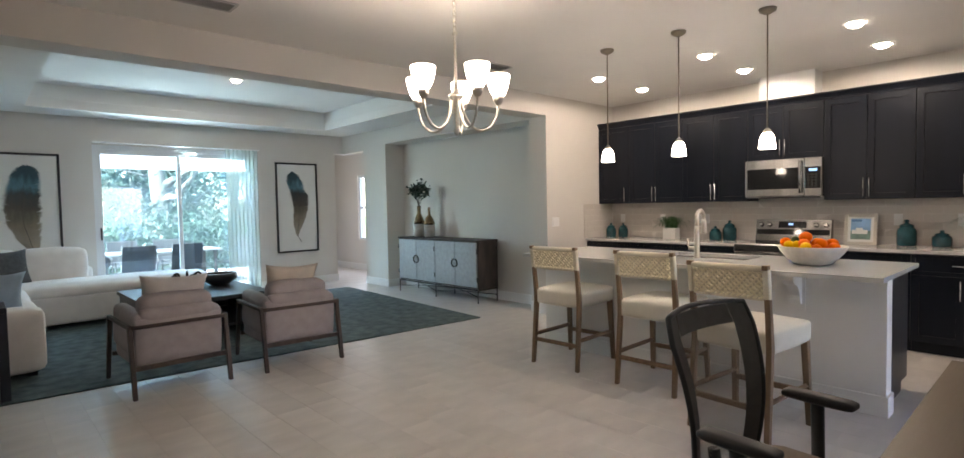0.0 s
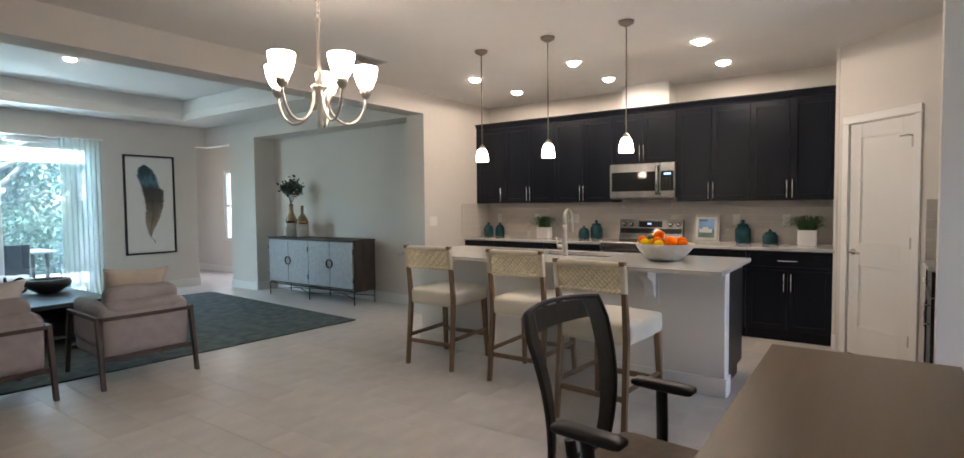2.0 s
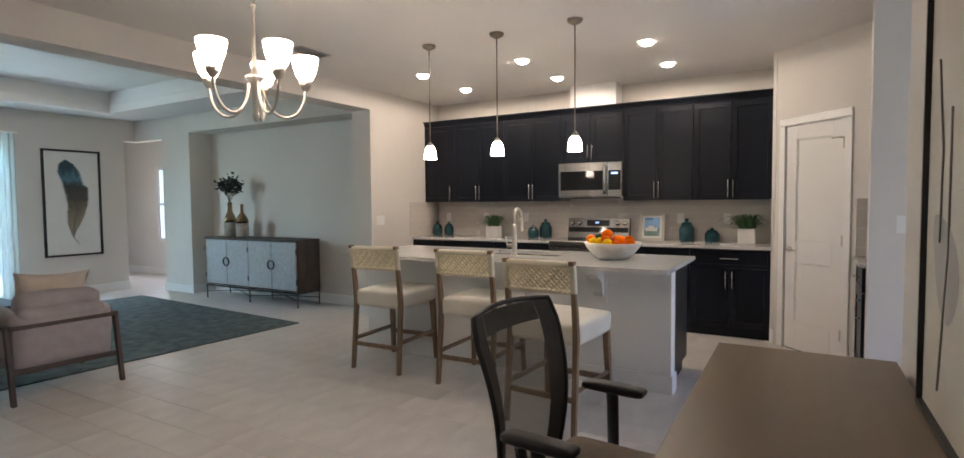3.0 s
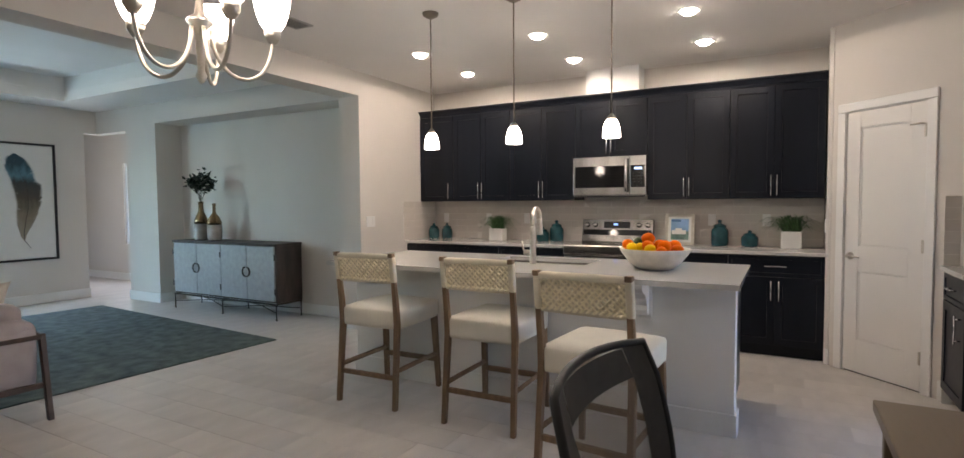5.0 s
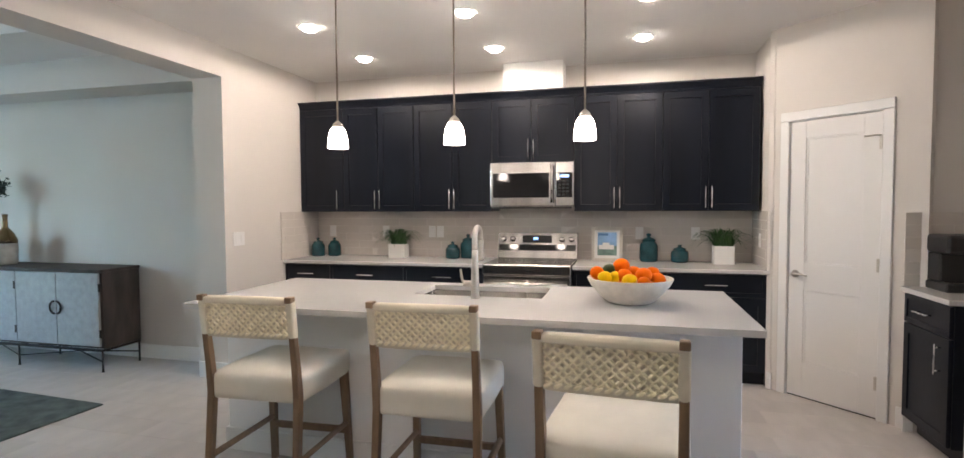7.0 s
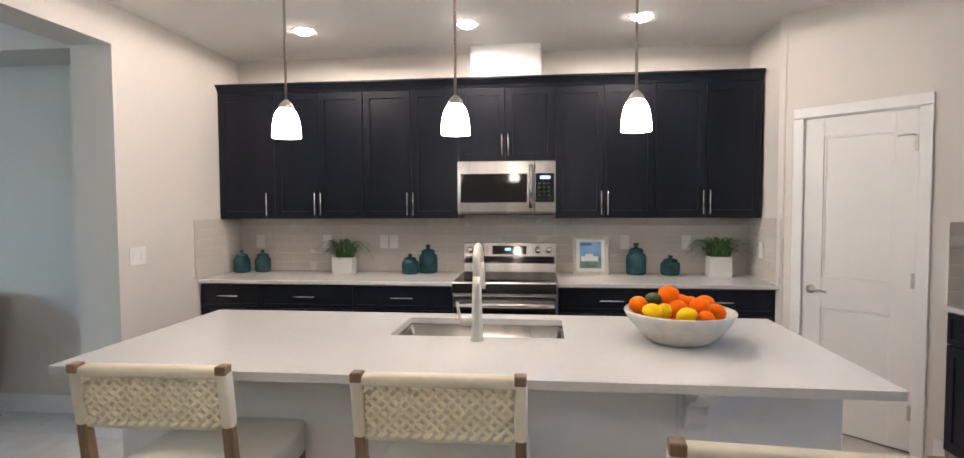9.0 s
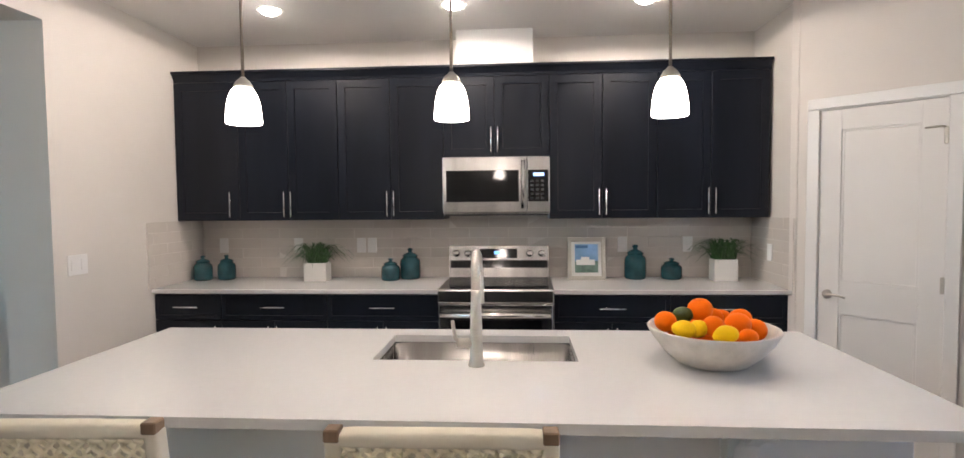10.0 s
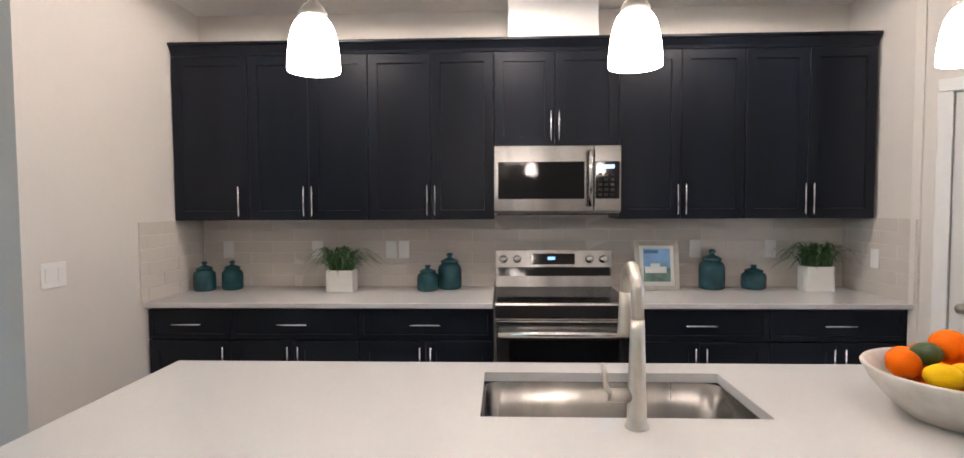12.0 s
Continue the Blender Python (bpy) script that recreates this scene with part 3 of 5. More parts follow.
base_unit(4.63, 5.105, 1)
base_unit(3.886, 4.628, 2)
base_unit(3.122, 3.884, 2)
base_unit(1.60, 2.352, 2)
base_unit(0.862, 1.598, 2)
single("end_panel", bx(BX, 7.255, 0.842, 0.860, 0, 0.882), M_CAB, "dark espresso end panel of base cabinets", "cabinet panel")
for y0, y1 in ((3.12, 5.108), (0.842, 2.354)):
    single("worktop", bx(6.615, 7.258, y0, y1, 0.884, 0.914, 0.004, 2), M_QUARTZ, "white quartz kitchen worktop", "worktop", None, "kitchen worktops")
structure("duct_cover", bx(7.02, 7.26, 2.475, 3.03, 2.41, CEIL, 0.003), M_TRIM, "white boxed vent duct over cabinets", "duct")

# range
rg = thing("range", "stainless steel electric range with glass cooktop", "range", pose(6.56, 2.737, 0))
part("body", bx(0.03, 0.69, -0.378, 0.378, 0.03, 0.895, 0.003), M_STEEL, rg)
part("cooktop", bx(0.02, 0.62, -0.378, 0.378, 0.897, 0.926, 0.005, 2), M_COOKTOP, rg, "black glass cooktop")
part("front_lip", bx(-0.014, 0.035, -0.378, 0.378, 0.832, 0.928, 0.012, 3), M_STEELB, rg)
bk = bmesh.new()
vs = [[bk.verts.new((x, y, z)) for x, z in ((0.59, 0.927), (0.69, 0.927), (0.69, 1.16), (0.635, 1.16))] for y in (-0.378, 0.378)]
for i in range(4):
    bk.faces.new((vs[0][i], vs[0][(i + 1) % 4], vs[1][(i + 1) % 4], vs[1][i]))
bk.faces.new(vs[0])
bk.faces.new(vs[1][::-1])
bg = part("backguard", bk, M_STEELD, rg)
SL = pose(0.612, 0, 1.04, 0, 10.6, 0)
part("vent_slot", bx(-0.004, 0.012, -0.365, 0.365, -0.045, 0.012), M_BLACKGL, bg, "", pose(0.612, 0, 1.04, 0, 10.6, 0))
pan = part("control_panel", bx(-0.004, 0.01, -0.14, 0.14, 0.03, 0.10, 0.002), M_BLACKGL, bg, "black glass control panel", SL)
part("display", bx(-0.0055, -0.004, -0.01, 0.035, 0.06, 0.08), M_LED, bg, "small lit blue clock display", SL)
for y in (-0.325, -0.235, 0.235, 0.325):
    k = lathe([(0, 0), (0.026, 0), (0.024, 0.022), (0.018, 0.026), (0, 0.026)], 16)
    part("knob", turn(k, pose(0, 0, 0, 0, -90, 0)), M_STEEL, bg, "", SL @ pose(0, y, 0.065))
part("oven_door", bx(0.0, 0.03, -0.372, 0.372, 0.22, 0.828, 0.006, 2), M_STEEL, rg)
part("oven_window", bx(-0.003, 0.0, -0.30, 0.30, 0.36, 0.725, 0.001), M_BLACKGL, rg, "dark oven window")
h = bmesh.new()
tube([(-0.055, -0.355, 0.765), (-0.055, 0.355, 0.765)], 0.019, 12, h)
for y in (-0.31, 0.31):
    tube([(0, y, 0.765), (-0.055, y, 0.765)], 0.009, 8, h)
part("oven_handle", h, M_STEELB, rg, "polished steel bar handle")
part("drawer", bx(0.0, 0.03, -0.372, 0.372, 0.06, 0.21, 0.006, 2), M_STEEL, rg)
for k, (x, y, r) in enumerate(((0.16, -0.19, 0.10), (0.16, 0.19, 0.085), (0.44, -0.19, 0.075), (0.44, 0.19, 0.10))):
    bm = bmesh.new()
    o = [bm.verts.new((r * math.cos(a), r * math.sin(a), 0)) for a in [2 * math.pi * i / 32 for i in range(32)]]
    q = [bm.verts.new((0.95 * r * math.cos(a), 0.95 * r * math.sin(a), 0)) for a in [2 * math.pi * i / 32 for i in range(32)]]
    for i in range(32):
        bm.faces.new((o[i], o[(i + 1) % 32], q[(i + 1) % 32], q[i]))
    part("burner_ring", bm, M_RING, rg, "", pose(x, y, 0.9266))

# microwave
mw = thing("microwave", "stainless steel over-the-range microwave under wall cabinet", "microwave", pose(6.865, 2.742, 1.41))
part("body", bx(0.03, 0.39, -0.377, 0.377, 0.0, 0.402, 0.003), M_STEEL, mw)
md = part("door", bx(0.0, 0.03, -0.215, 0.377, 0.008, 0.40, 0.006, 2), M_STEEL, mw)
part("window", bx(-0.004, 0.0, -0.16, 0.35, 0.085, 0.305, 0.001), M_BLACKGL, md, "black glass window")
hb = bmesh.new()
tube([(-0.045, -0.19, 0.04), (-0.05, -0.19, 0.2), (-0.045, -0.19, 0.37)], 0.014, 10, hb, None, 0.7)
for z in (0.055, 0.355):
    tube([(0, -0.19, z), (-0.045, -0.19, z)], 0.009, 8, hb)
part("handle", hb, M_STEEL, md, "vertical steel handle")
part("front_panel", bx(0.0, 0.03, -0.377, -0.217, 0.008, 0.40, 0.006, 2), M_STEEL, mw)
cp = part("control_panel", bx(-0.004, 0.0, -0.365, -0.225, 0.085, 0.305, 0.001), M_BLACKGL, mw, "black touch control panel")
part("display", bx(-0.0055, -0.004, -0.335, -0.26, 0.262, 0.285), M_LED, cp, "dim blue clock display")
for r in range(5):
    for c in range(3):
        y = -0.335 + c * 0.036
        part("button", bx(-0.005, -0.004, y, y + 0.022, 0.10 + r * 0.03, 0.116 + r * 0.03), M_KEYS, cp)
part("vent_grille", bx(0.0, 0.028, -0.36, 0.36, -0.012, -0.001), M_BLACK, mw)

# backsplash tiles
TW, TH = 0.302, 0.0765


def splash(name, length, m, group_x0=0.0):
    """Subway tiles in running bond on a thin bed; local y along the wall, face to -x."""
    s = thing(name, "glossy greige subway tile backsplash", "backsplash", m)
    s["kind"] = "structure"
    part("bed", bx(-0.0046, 0.004, 0, length, 0, 0.457), M_SGROUT, s)
    cache = {}
    rows = 6
    for r in range(rows):
        y = -TW / 2 if r % 2 else 0.0
        while y < length - 0.004:
            a, b = max(y, 0.0), min(y + TW, length)
            if b - a > 0.01:
                key = round(b - a, 4)
                if key not in cache:
                    me = bpy.data.meshes.new("tile")
                    t = bx(-0.006, 0.0, 0.0015, key - 0.0015, 0.0012, TH - 0.0012, 0.0016)
                    t.to_mesh(me)
                    t.free()
                    me.materials.append(M_SPLASH)
                    cache[key] = me
                o = new("tile", cache[key])
                o.parent = s
                o.matrix_basis = pose(random.uniform(-0.0005, 0.0005), a, r * 0.0765, 0, random.uniform(-0.5, 0.5), random.uniform(-0.25, 0.25))
            y += TW
    return s


# island
isl = thing("kitchen_island", "white panelled kitchen island with dark cabinets behind", "kitchen island", pose(0, 0, 0))
part("knee_wall", bx(4.71, 4.84, 1.40, 4.19, 0.0, 0.882, 0.003), M_TRIM, isl, "white painted panel")
part("cabinet_body", sheet_with_hole(4.842, 5.44, 1.42, 4.17, 4.97, 5.38, 2.32, 3.17, 0.10, 0.882), M_CAB, isl, "dark espresso cabinets")
part("toe_kick", bx(4.842, 5.37, 1.44, 4.15, 0.0, 0.099), M_CAB, isl)
bm = bx(4.696, 4.71, 1.386, 4.204, 0, 0.132, 0.003)
box(bm, 4.7101, 4.84, 1.386, 1.40, 0, 0.132)
box(bm, 4.7101, 4.84, 4.19, 4.204, 0, 0.132)
part("baseboard", bm, M_TRIM, isl, "white baseboard")
cb = bmesh.new()
pf = [(0, 0), (-0.035, 0.0), (-0.05, 0.03), (-0.05, 0.06), (-0.07, 0.10), (-0.11, 0.135), (-0.16, 0.15), (-0.19, 0.175), (-0.19, 0.215), (0, 0.215)]
vv = [[cb.verts.new((4.709 + px, y, 0.667 + pz)) for px, pz in pf] for y in (1.88, 1.95)]
for i in range(len(pf)):
    j = (i + 1) % len(pf)
    cb.faces.new((vv[0][i], vv[0][j], vv[1][j], vv[1][i]))
cb.faces.new(vv[0])
cb.faces.new(vv[1][::-1])
box(cb, 4.70, 4.709, 1.86, 1.97, 0.62, 0.882)
part("corbel", cb, M_TRIM, isl, "white carved support bracket")
single("island_worktop", sheet_with_hole(4.42, 5.478, 1.365, 4.225, 4.985, 5.365, 2.37, 3.125, 0.884, 0.914), M_QUARTZ, "white quartz island worktop with sink cutout", "worktop")
sk = bmesh.new()
sx0, sx1, sy0, sy1, sb = 4.99, 5.36, 2.375, 3.12, 0.665


def bowl_loop(d, z, r):
    """A rounded rectangle d outside the sink's opening."""
    out = []
    for cx, cy, a0 in ((sx1 + d - r, sy1 + d - r, 0), (sx0 - d + r, sy1 + d - r, 90), (sx0 - d + r, sy0 - d + r, 180), (sx1 + d - r, sy0 - d + r, 270)):
        for k in range(7):
            a = math.radians(a0 + 15 * k)
            out.append(sk.verts.new((cx + r * math.cos(a), cy + r * math.sin(a), z)))
    return out


loops = [bowl_loop(-0.02, sb - 0.008, 0.06), bowl_loop(0.010, sb + 0.02, 0.07), bowl_loop(0.010, 0.883, 0.07), bowl_loop(0.0, 0.883, 0.06), bowl_loop(-0.002, sb + 0.018, 0.06), bowl_loop(-0.006, sb + 0.006, 0.058), bowl_loop(-0.018, sb, 0.05)]
for p, q in zip(loops, loops[1:]):
    for k in range(len(p)):
        sk.faces.new((p[k], p[(k + 1) % len(p)], q[(k + 1) % len(p)], q[k])).smooth = True
sk.faces.new(loops[0])
sk.faces.new(loops[-1])
sink = thing("sink", "undermount stainless steel single bowl sink", "sink", pose(0, 0, 0))
part("bowl", sk, M_SINK, sink)
part("drain", lathe([(0, 0), (0.045, 0), (0.045, 0.004), (0.02, 0.001), (0, 0.001)], 20, None, 5.17, 2.745, sb), M_CHROME, sink)
fa = thing("faucet", "brushed nickel pull-down gooseneck kitchen faucet", "faucet", pose(4.925, 2.735, 0.914))
part("body", lathe([(0, 0), (0.029, 0), (0.029, 0.006), (0.0245, 0.012), (0.0235, 0.06), (0.0215, 0.12), (0.0185, 0.22), (0.017, 0.27), (0, 0.27)], 22), M_NICKEL, fa)
arc = [(0, 0, 0.26)] + [(0.062 - 0.062 * math.cos(a), 0, 0.328 + 0.062 * math.sin(a)) for a in [math.pi * i / 12 for i in range(13)]] + [(0.126, 0, 0.30)]
part("spout", tube(arc, 0.0162, 14), M_NICKEL, fa)
part("spray_head", tube([(0.125, 0, 0.318), (0.127, 0, 0.27), (0.130, 0, 0.215), (0.131, 0, 0.20)], 0.0185, 14, None, 0.0225), M_NICKEL, fa)
hd = tube([(0, 0.012, 0.080), (0, 0.062, 0.080), (0, 0.066, 0.081)], 0.0175, 14)
tube([(0, 0.058, 0.080), (0, 0.074, 0.098), (0, 0.079, 0.125), (0, 0.084, 0.160)], 0.0085, 8, hd, 0.006)
part("lever", hd, M_NICKEL, fa)

# ---- living room ----
RUGM = pose(5.09, 5.57, 0, 0, 0, 176.3 - 180)
single("area_rug", bx(-4.75, 0, 0, 3.65, 0.0, 0.012, 0.004), M_RUG, "distressed teal and grey woven area rug", "rug", RUGM)


def armchair(m):
    c = thing("armchair", "taupe upholstered armchair with walnut wood frame", "armchair", m, "living room armchairs")
    for sx in (-1, 1):
        x = sx * 0.34
        part("back_leg", bar((x + sx * 0.0, -0.39, 0), (x, -0.30, 0.54), 0.03, 0.04, 0.032, 0.05), M_DKWOOD, c)
        part("front_leg", bar((x + sx * 0.02, 0.38, 0), (x, 0.34, 0.54), 0.03, 0.035, 0.032, 0.045), M_DKWOOD, c)
        part("side_rail", bx(x - 0.016, x + 0.016, -0.33, 0.36, 0.51, 0.54, 0.004), M_DKWOOD, c)
        part("arm_pad", turn(cushion(0.115, 0.66, 0.34, 0.01, 0.045, 0.005, 3 + sx), pose(sx * 0.268, 0.02, 0.455, 2)), M_TAUPE, c)
    part("back_rail", bx(-0.335, 0.335, -0.345, -0.315, 0.51, 0.538, 0.004), M_DKWOOD, c)
    part("low_rail", bx(-0.33, 0.33, -0.355, -0.325, 0.20, 0.235, 0.004), M_DKWOOD, c)
    part("front_rail", bx(-0.33, 0.33, 0.335, 0.365, 0.20, 0.235, 0.004), M_DKWOOD, c)
    part("seat_base", move(cushion(0.62, 0.66, 0.13, 0.0, 0.03, 0.003), (0, 0.02, 0.27)), M_TAUPE, c)
    part("seat_cushion", move(cushion(0.52, 0.60, 0.14, 0.03, 0.045, 0.006, 2), (0, 0.06, 0.40)), M_TAUPE, c)
    part("back_panel", turn(cushion(0.62, 0.08, 0.36, 0.01, 0.03, 0.004, 8), pose(0, -0.285, 0.40, 4)), M_TAUPE, c)
    part("back_roll", turn(cushion(0.545, 0.13, 0.13, 0.008, 0.05, 0.005, 9), pose(0, -0.265, 0.585, 6)), M_TAUPE, c)
    part("back_cushion", turn(cushion(0.52, 0.17, 0.34, 0.016, 0.05, 0.007, 5), pose(0, -0.195, 0.565, 8)), M_TAUPE, c)
    return c


ch = armchair(pose(1.70, 5.68, 0, 0, 0, 2))
copy_thing(ch, pose(2.69, 5.62, 0, 0, 0, -3))
for x, y, s in ((1.75, 5.66, 1), (2.72, 5.62, 2)):
    single("lumbar_pillow", pillow(0.51, 0.37, 0.16, s), M_PALEP if s == 1 else M_PILLOW, "blush rectangular scatter pillow on armchair" if s == 1 else "beige rectangular scatter pillow on armchair", "pillow", pose(x - 0.02, y - 0.05, 0.695, 10, 3, 2), "armchair pillows")

tb = thing("coffee_table", "large square black coffee table with open shelf", "coffee table", pose(2.43, 7.64, 0.0))
part("tabletop", bx(-0.65, 0.65, -0.70, 0.70, 0.405, 0.45, 0.006, 2), M_TABLE, tb)
part("shelf", bx(-0.60, 0.60, -0.65, 0.65, 0.10, 0.13, 0.004), M_TABLE, tb)
for sx in (-1, 1):
    part("side_panel", bx(sx * 0.60 - 0.03, sx * 0.60 + 0.03, -0.66, 0.66, 0.0, 0.404, 0.004), M_TABLE, tb)
part("back_panel", bx(-0.569, 0.569, 0.60, 0.63, 0.131, 0.404, 0.004), M_TABLE, tb)
single("bowl", lathe([(0, 0), (0.09, 0), (0.12, 0.015), (0.20, 0.07), (0.215, 0.11), (0.20, 0.145), (0.175, 0.15), (0.18, 0.11), (0.12, 0.03), (0, 0.02)], 28), M_TABLE, "wide black wooden bowl on coffee table", "bowl", pose(2.81, 7.93, 0.451))
bm = bmesh.new()
for k in range(9):
    a = k * 0.7
    cx, cy, cz = 0.14 * math.cos(a), 0.10 * math.sin(a), 0.055 + 0.03 * (k % 3)
    ring = [(cx + 0.04 * math.cos(t) * math.cos(a), cy + 0.04 * math.cos(t) * math.sin(a), cz + 0.05 * math.sin(t)) for t in [2 * math.pi * i / 12 for i in range(13)]]
    tube(ring, 0.013, 6, bm)
single("chain_ornament", bm, M_BRONZE, "dark glossy chain link ornament on coffee table", "ornament", pose(2.50, 8.15, 0.452))

so = thing("sectional_sofa", "ivory upholstered L-shaped sectional sofa", "sofa", pose(0, 0, 0))
part("base_side", move(cushion(0.95, 2.75, 0.36, 0.0, 0.035, 0.004, 1), (0.49, 8.14, 0.235)), M_SOFA, so)
part("base_long", move(cushion(2.05, 0.98, 0.36, 0.0, 0.035, 0.004, 2), (1.95, 9.27, 0.235)), M_SOFA, so)
part("arm", move(cushion(0.97, 0.26, 0.54, 0.01, 0.06, 0.006, 3), (0.49, 6.69, 0.315)), M_SOFA, so)
part("seat_cushion", move(cushion(0.74, 1.0, 0.16, 0.03, 0.05, 0.006, 4), (0.60, 7.34, 0.45)), M_SOFA, so)
part("seat_cushion", move(cushion(0.74, 0.96, 0.16, 0.03, 0.05, 0.006, 5), (0.60, 8.33, 0.45)), M_SOFA, so)
part("seat_cushion", move(cushion(2.55, 0.80, 0.17, 0.03, 0.07, 0.006, 6), (1.72, 9.17, 0.45)), M_SOFA, so)
part("back_frame", move(cushion(0.22, 3.1, 0.62, 0.0, 0.05, 0.005, 7), (0.11, 8.2, 0.36)), M_SOFA, so)
part("back_frame", move(cushion(1.50, 0.22, 0.62, 0.0, 0.05, 0.005, 7), (0.98, 9.70, 0.36)), M_SOFA, so)
part("back_cushion", turn(cushion(0.74, 0.20, 0.46, 0.03, 0.07, 0.008, 8), pose(1.28, 9.50, 0.70, -10)), M_SOFA, so)
part("back_cushion", turn(cushion(0.74, 0.20, 0.46, 0.03, 0.07, 0.008, 9), pose(0.60, 9.50, 0.70, -10)), M_SOFA, so)
for y in (7.4, 8.4):
    part("back_cushion", turn(cushion(0.20, 0.9, 0.46, 0.03, 0.07, 0.008, 10), pose(0.28, y, 0.70, 0, -8, 0)), M_SOFA, so)
for x, y in ((0.10, 6.64), (0.88, 6.64), (0.10, 9.62), (2.85, 9.62), (2.85, 8.9), (1.2, 8.9)):
    part("foot", bx(x - 0.03, x + 0.03, y - 0.03, y + 0.03, 0, 0.06), M_BLACK, so)
single("scatter_pillow", pillow(0.46, 0.46, 0.16, 4), M_GREYP, "charcoal woven scatter pillow on sofa", "pillow", pose(0.84, 9.26, 0.74, -18, 0, 20))
single("scatter_pillow", pillow(0.52, 0.40, 0.17, 6), M_BLUEP, "pale blue scatter pillow on sofa", "pillow", pose(0.62, 6.98, 0.69, 20, 0, 10))
et = thing("console_table", "dark slate wooden console table behind sofa", "console table", pose(0.21, 6.12, 0))
part("top", bx(-0.5, 0.5, -0.2, 0.2, 0.66, 0.70, 0.004), M_NAVY, et)
for sx in (-1, 1):
    part("side_panel", bx(sx * 0.47 - 0.03, sx * 0.47 + 0.03, -0.2, 0.2, 0, 0.659, 0.004), M_NAVY, et)
part("back_panel", bx(-0.439, 0.439, -0.01, 0.01, 0.05, 0.659), M_NAVY, et)


def feather_art(m, w, h, outline):
    c = thing("framed_picture", "black framed watercolour of a blue and brown feather", "picture", m, "feather pictures")
    bm = bmesh.new()
    f, d = 0.028, 0.035
    box(bm, -w / 2, -w / 2 + f, -d, 0, -h / 2, h / 2, 0.002)
    box(bm, w / 2 - f, w / 2, -d, 0, -h / 2, h / 2, 0.002)
    box(bm, -w / 2 + f, w / 2 - f, -d, 0, h / 2 - f, h / 2, 0.002)
    box(bm, -w / 2 + f, w / 2 - f, -d, 0, -h / 2, -h / 2 + f, 0.002)
    part("frame", bm, M_FRAME, c)
    part("paper", bx(-w / 2 + f, w / 2 - f, -0.015, -0.001, -h / 2 + f, h / 2 - f), M_PICW, c)
    rnd = random.Random(7)
    bm = bmesh.new()

    def along(v):
        """Middle and half width of the feather at height v of the picture."""
        for (v1, c1, w1), (v0, c0, w0) in zip(outline, outline[1:]):
            if v >= v0:
                k = (v - v0) / (v1 - v0)
                k = k * k * (3 - 2 * k) * 0.5 + k * 0.5
                return c0 + (c1 - c0) * k, w0 + (w1 - w0) * k
        return outline[-1][1:]
    v1, v0 = outline[0][0], outline[-2][0]
    N = 170
    for i in range(N):
        v = v0 + (v1 - v0) * i / N
        c0, w0 = along(v)
        for s in (-1, 1):
            wid = w0 * w * rnd.uniform(0.90, 1.05) * (1 + 0.16 * noise.noise(Vector((v * 13, s * 5.3, w0))))
            if rnd.random() < 0.03:
                wid *= 0.6
            drop = min(wid * 0.45, 0.06)
            a = Vector((c0 * w, -0.0165 - 0.0004 * (i % 3), v * h - drop))
            p = a + Vector((s * wid, 0, drop + 0.01))
            hgt = h * 0.010
            q = [a, a + Vector((0, 0, hgt)), (a + p) / 2 + Vector((0, 0, hgt * 1.3)), p, (a + p) / 2 - Vector((0, 0, hgt * 0.3))]
            bm.faces.new([bm.verts.new(x) for x in q])
    part("feather_vane", bm, M_FEATHER, c, "feather fading from deep blue to beige")
    part("feather_quill", tube([(along(v)[0] * w, -0.018, v * h) for v in [outline[-1][0] + (v1 - 0.12 - outline[-1][0]) * k / 10 for k in range(11)]], 0.0035, 6, None, 0.001), M_SBWOOD, c)
    return c


def feather_material():
    m = bpy.data.materials.new("feather_watercolour")
    m.use_nodes = True
    n, l = m.node_tree.nodes, m.node_tree.links
    co = n.new("ShaderNodeTexCoord")
    sp = n.new("ShaderNodeSeparateXYZ")
    l.new(co.outputs["Generated"], sp.inputs[0])
    nz = n.new("ShaderNodeTexNoise")
    nz.inputs["Scale"].default_value = 7
    l.new(co.outputs["Generated"], nz.inputs["Vector"])
    ad = n.new("ShaderNodeMath")
    ad.operation = 'MULTIPLY_ADD'
    ad.inputs[1].default_value = 0.25
    l.new(nz.outputs[0], ad.inputs[0])
    l.new(sp.outputs["Z"], ad.inputs[2])
    cr = n.new("ShaderNodeValToRGB")
    e = cr.color_ramp.elements
    e[0].position, e[0].color = 0.12, (0.42, 0.37, 0.30, 1)
    e[1].position, e[1].color = 1.0, (0.03, 0.075, 0.10, 1)
    for p, c in ((0.40, (0.27, 0.23, 0.17, 1)), (0.62, (0.10, 0.085, 0.065, 1)), (0.78, (0.05, 0.06, 0.065, 1)), (0.89, (0.10, 0.24, 0.31, 1))):
        k = e.new(p)
        k.color = c
    l.new(ad.outputs[0], cr.inputs[0])
    l.new(cr.outputs[0], n["Principled BSDF"].inputs["Base Color"])
    n["Principled BSDF"].inputs["Roughness"].default_value = 0.7
    return m


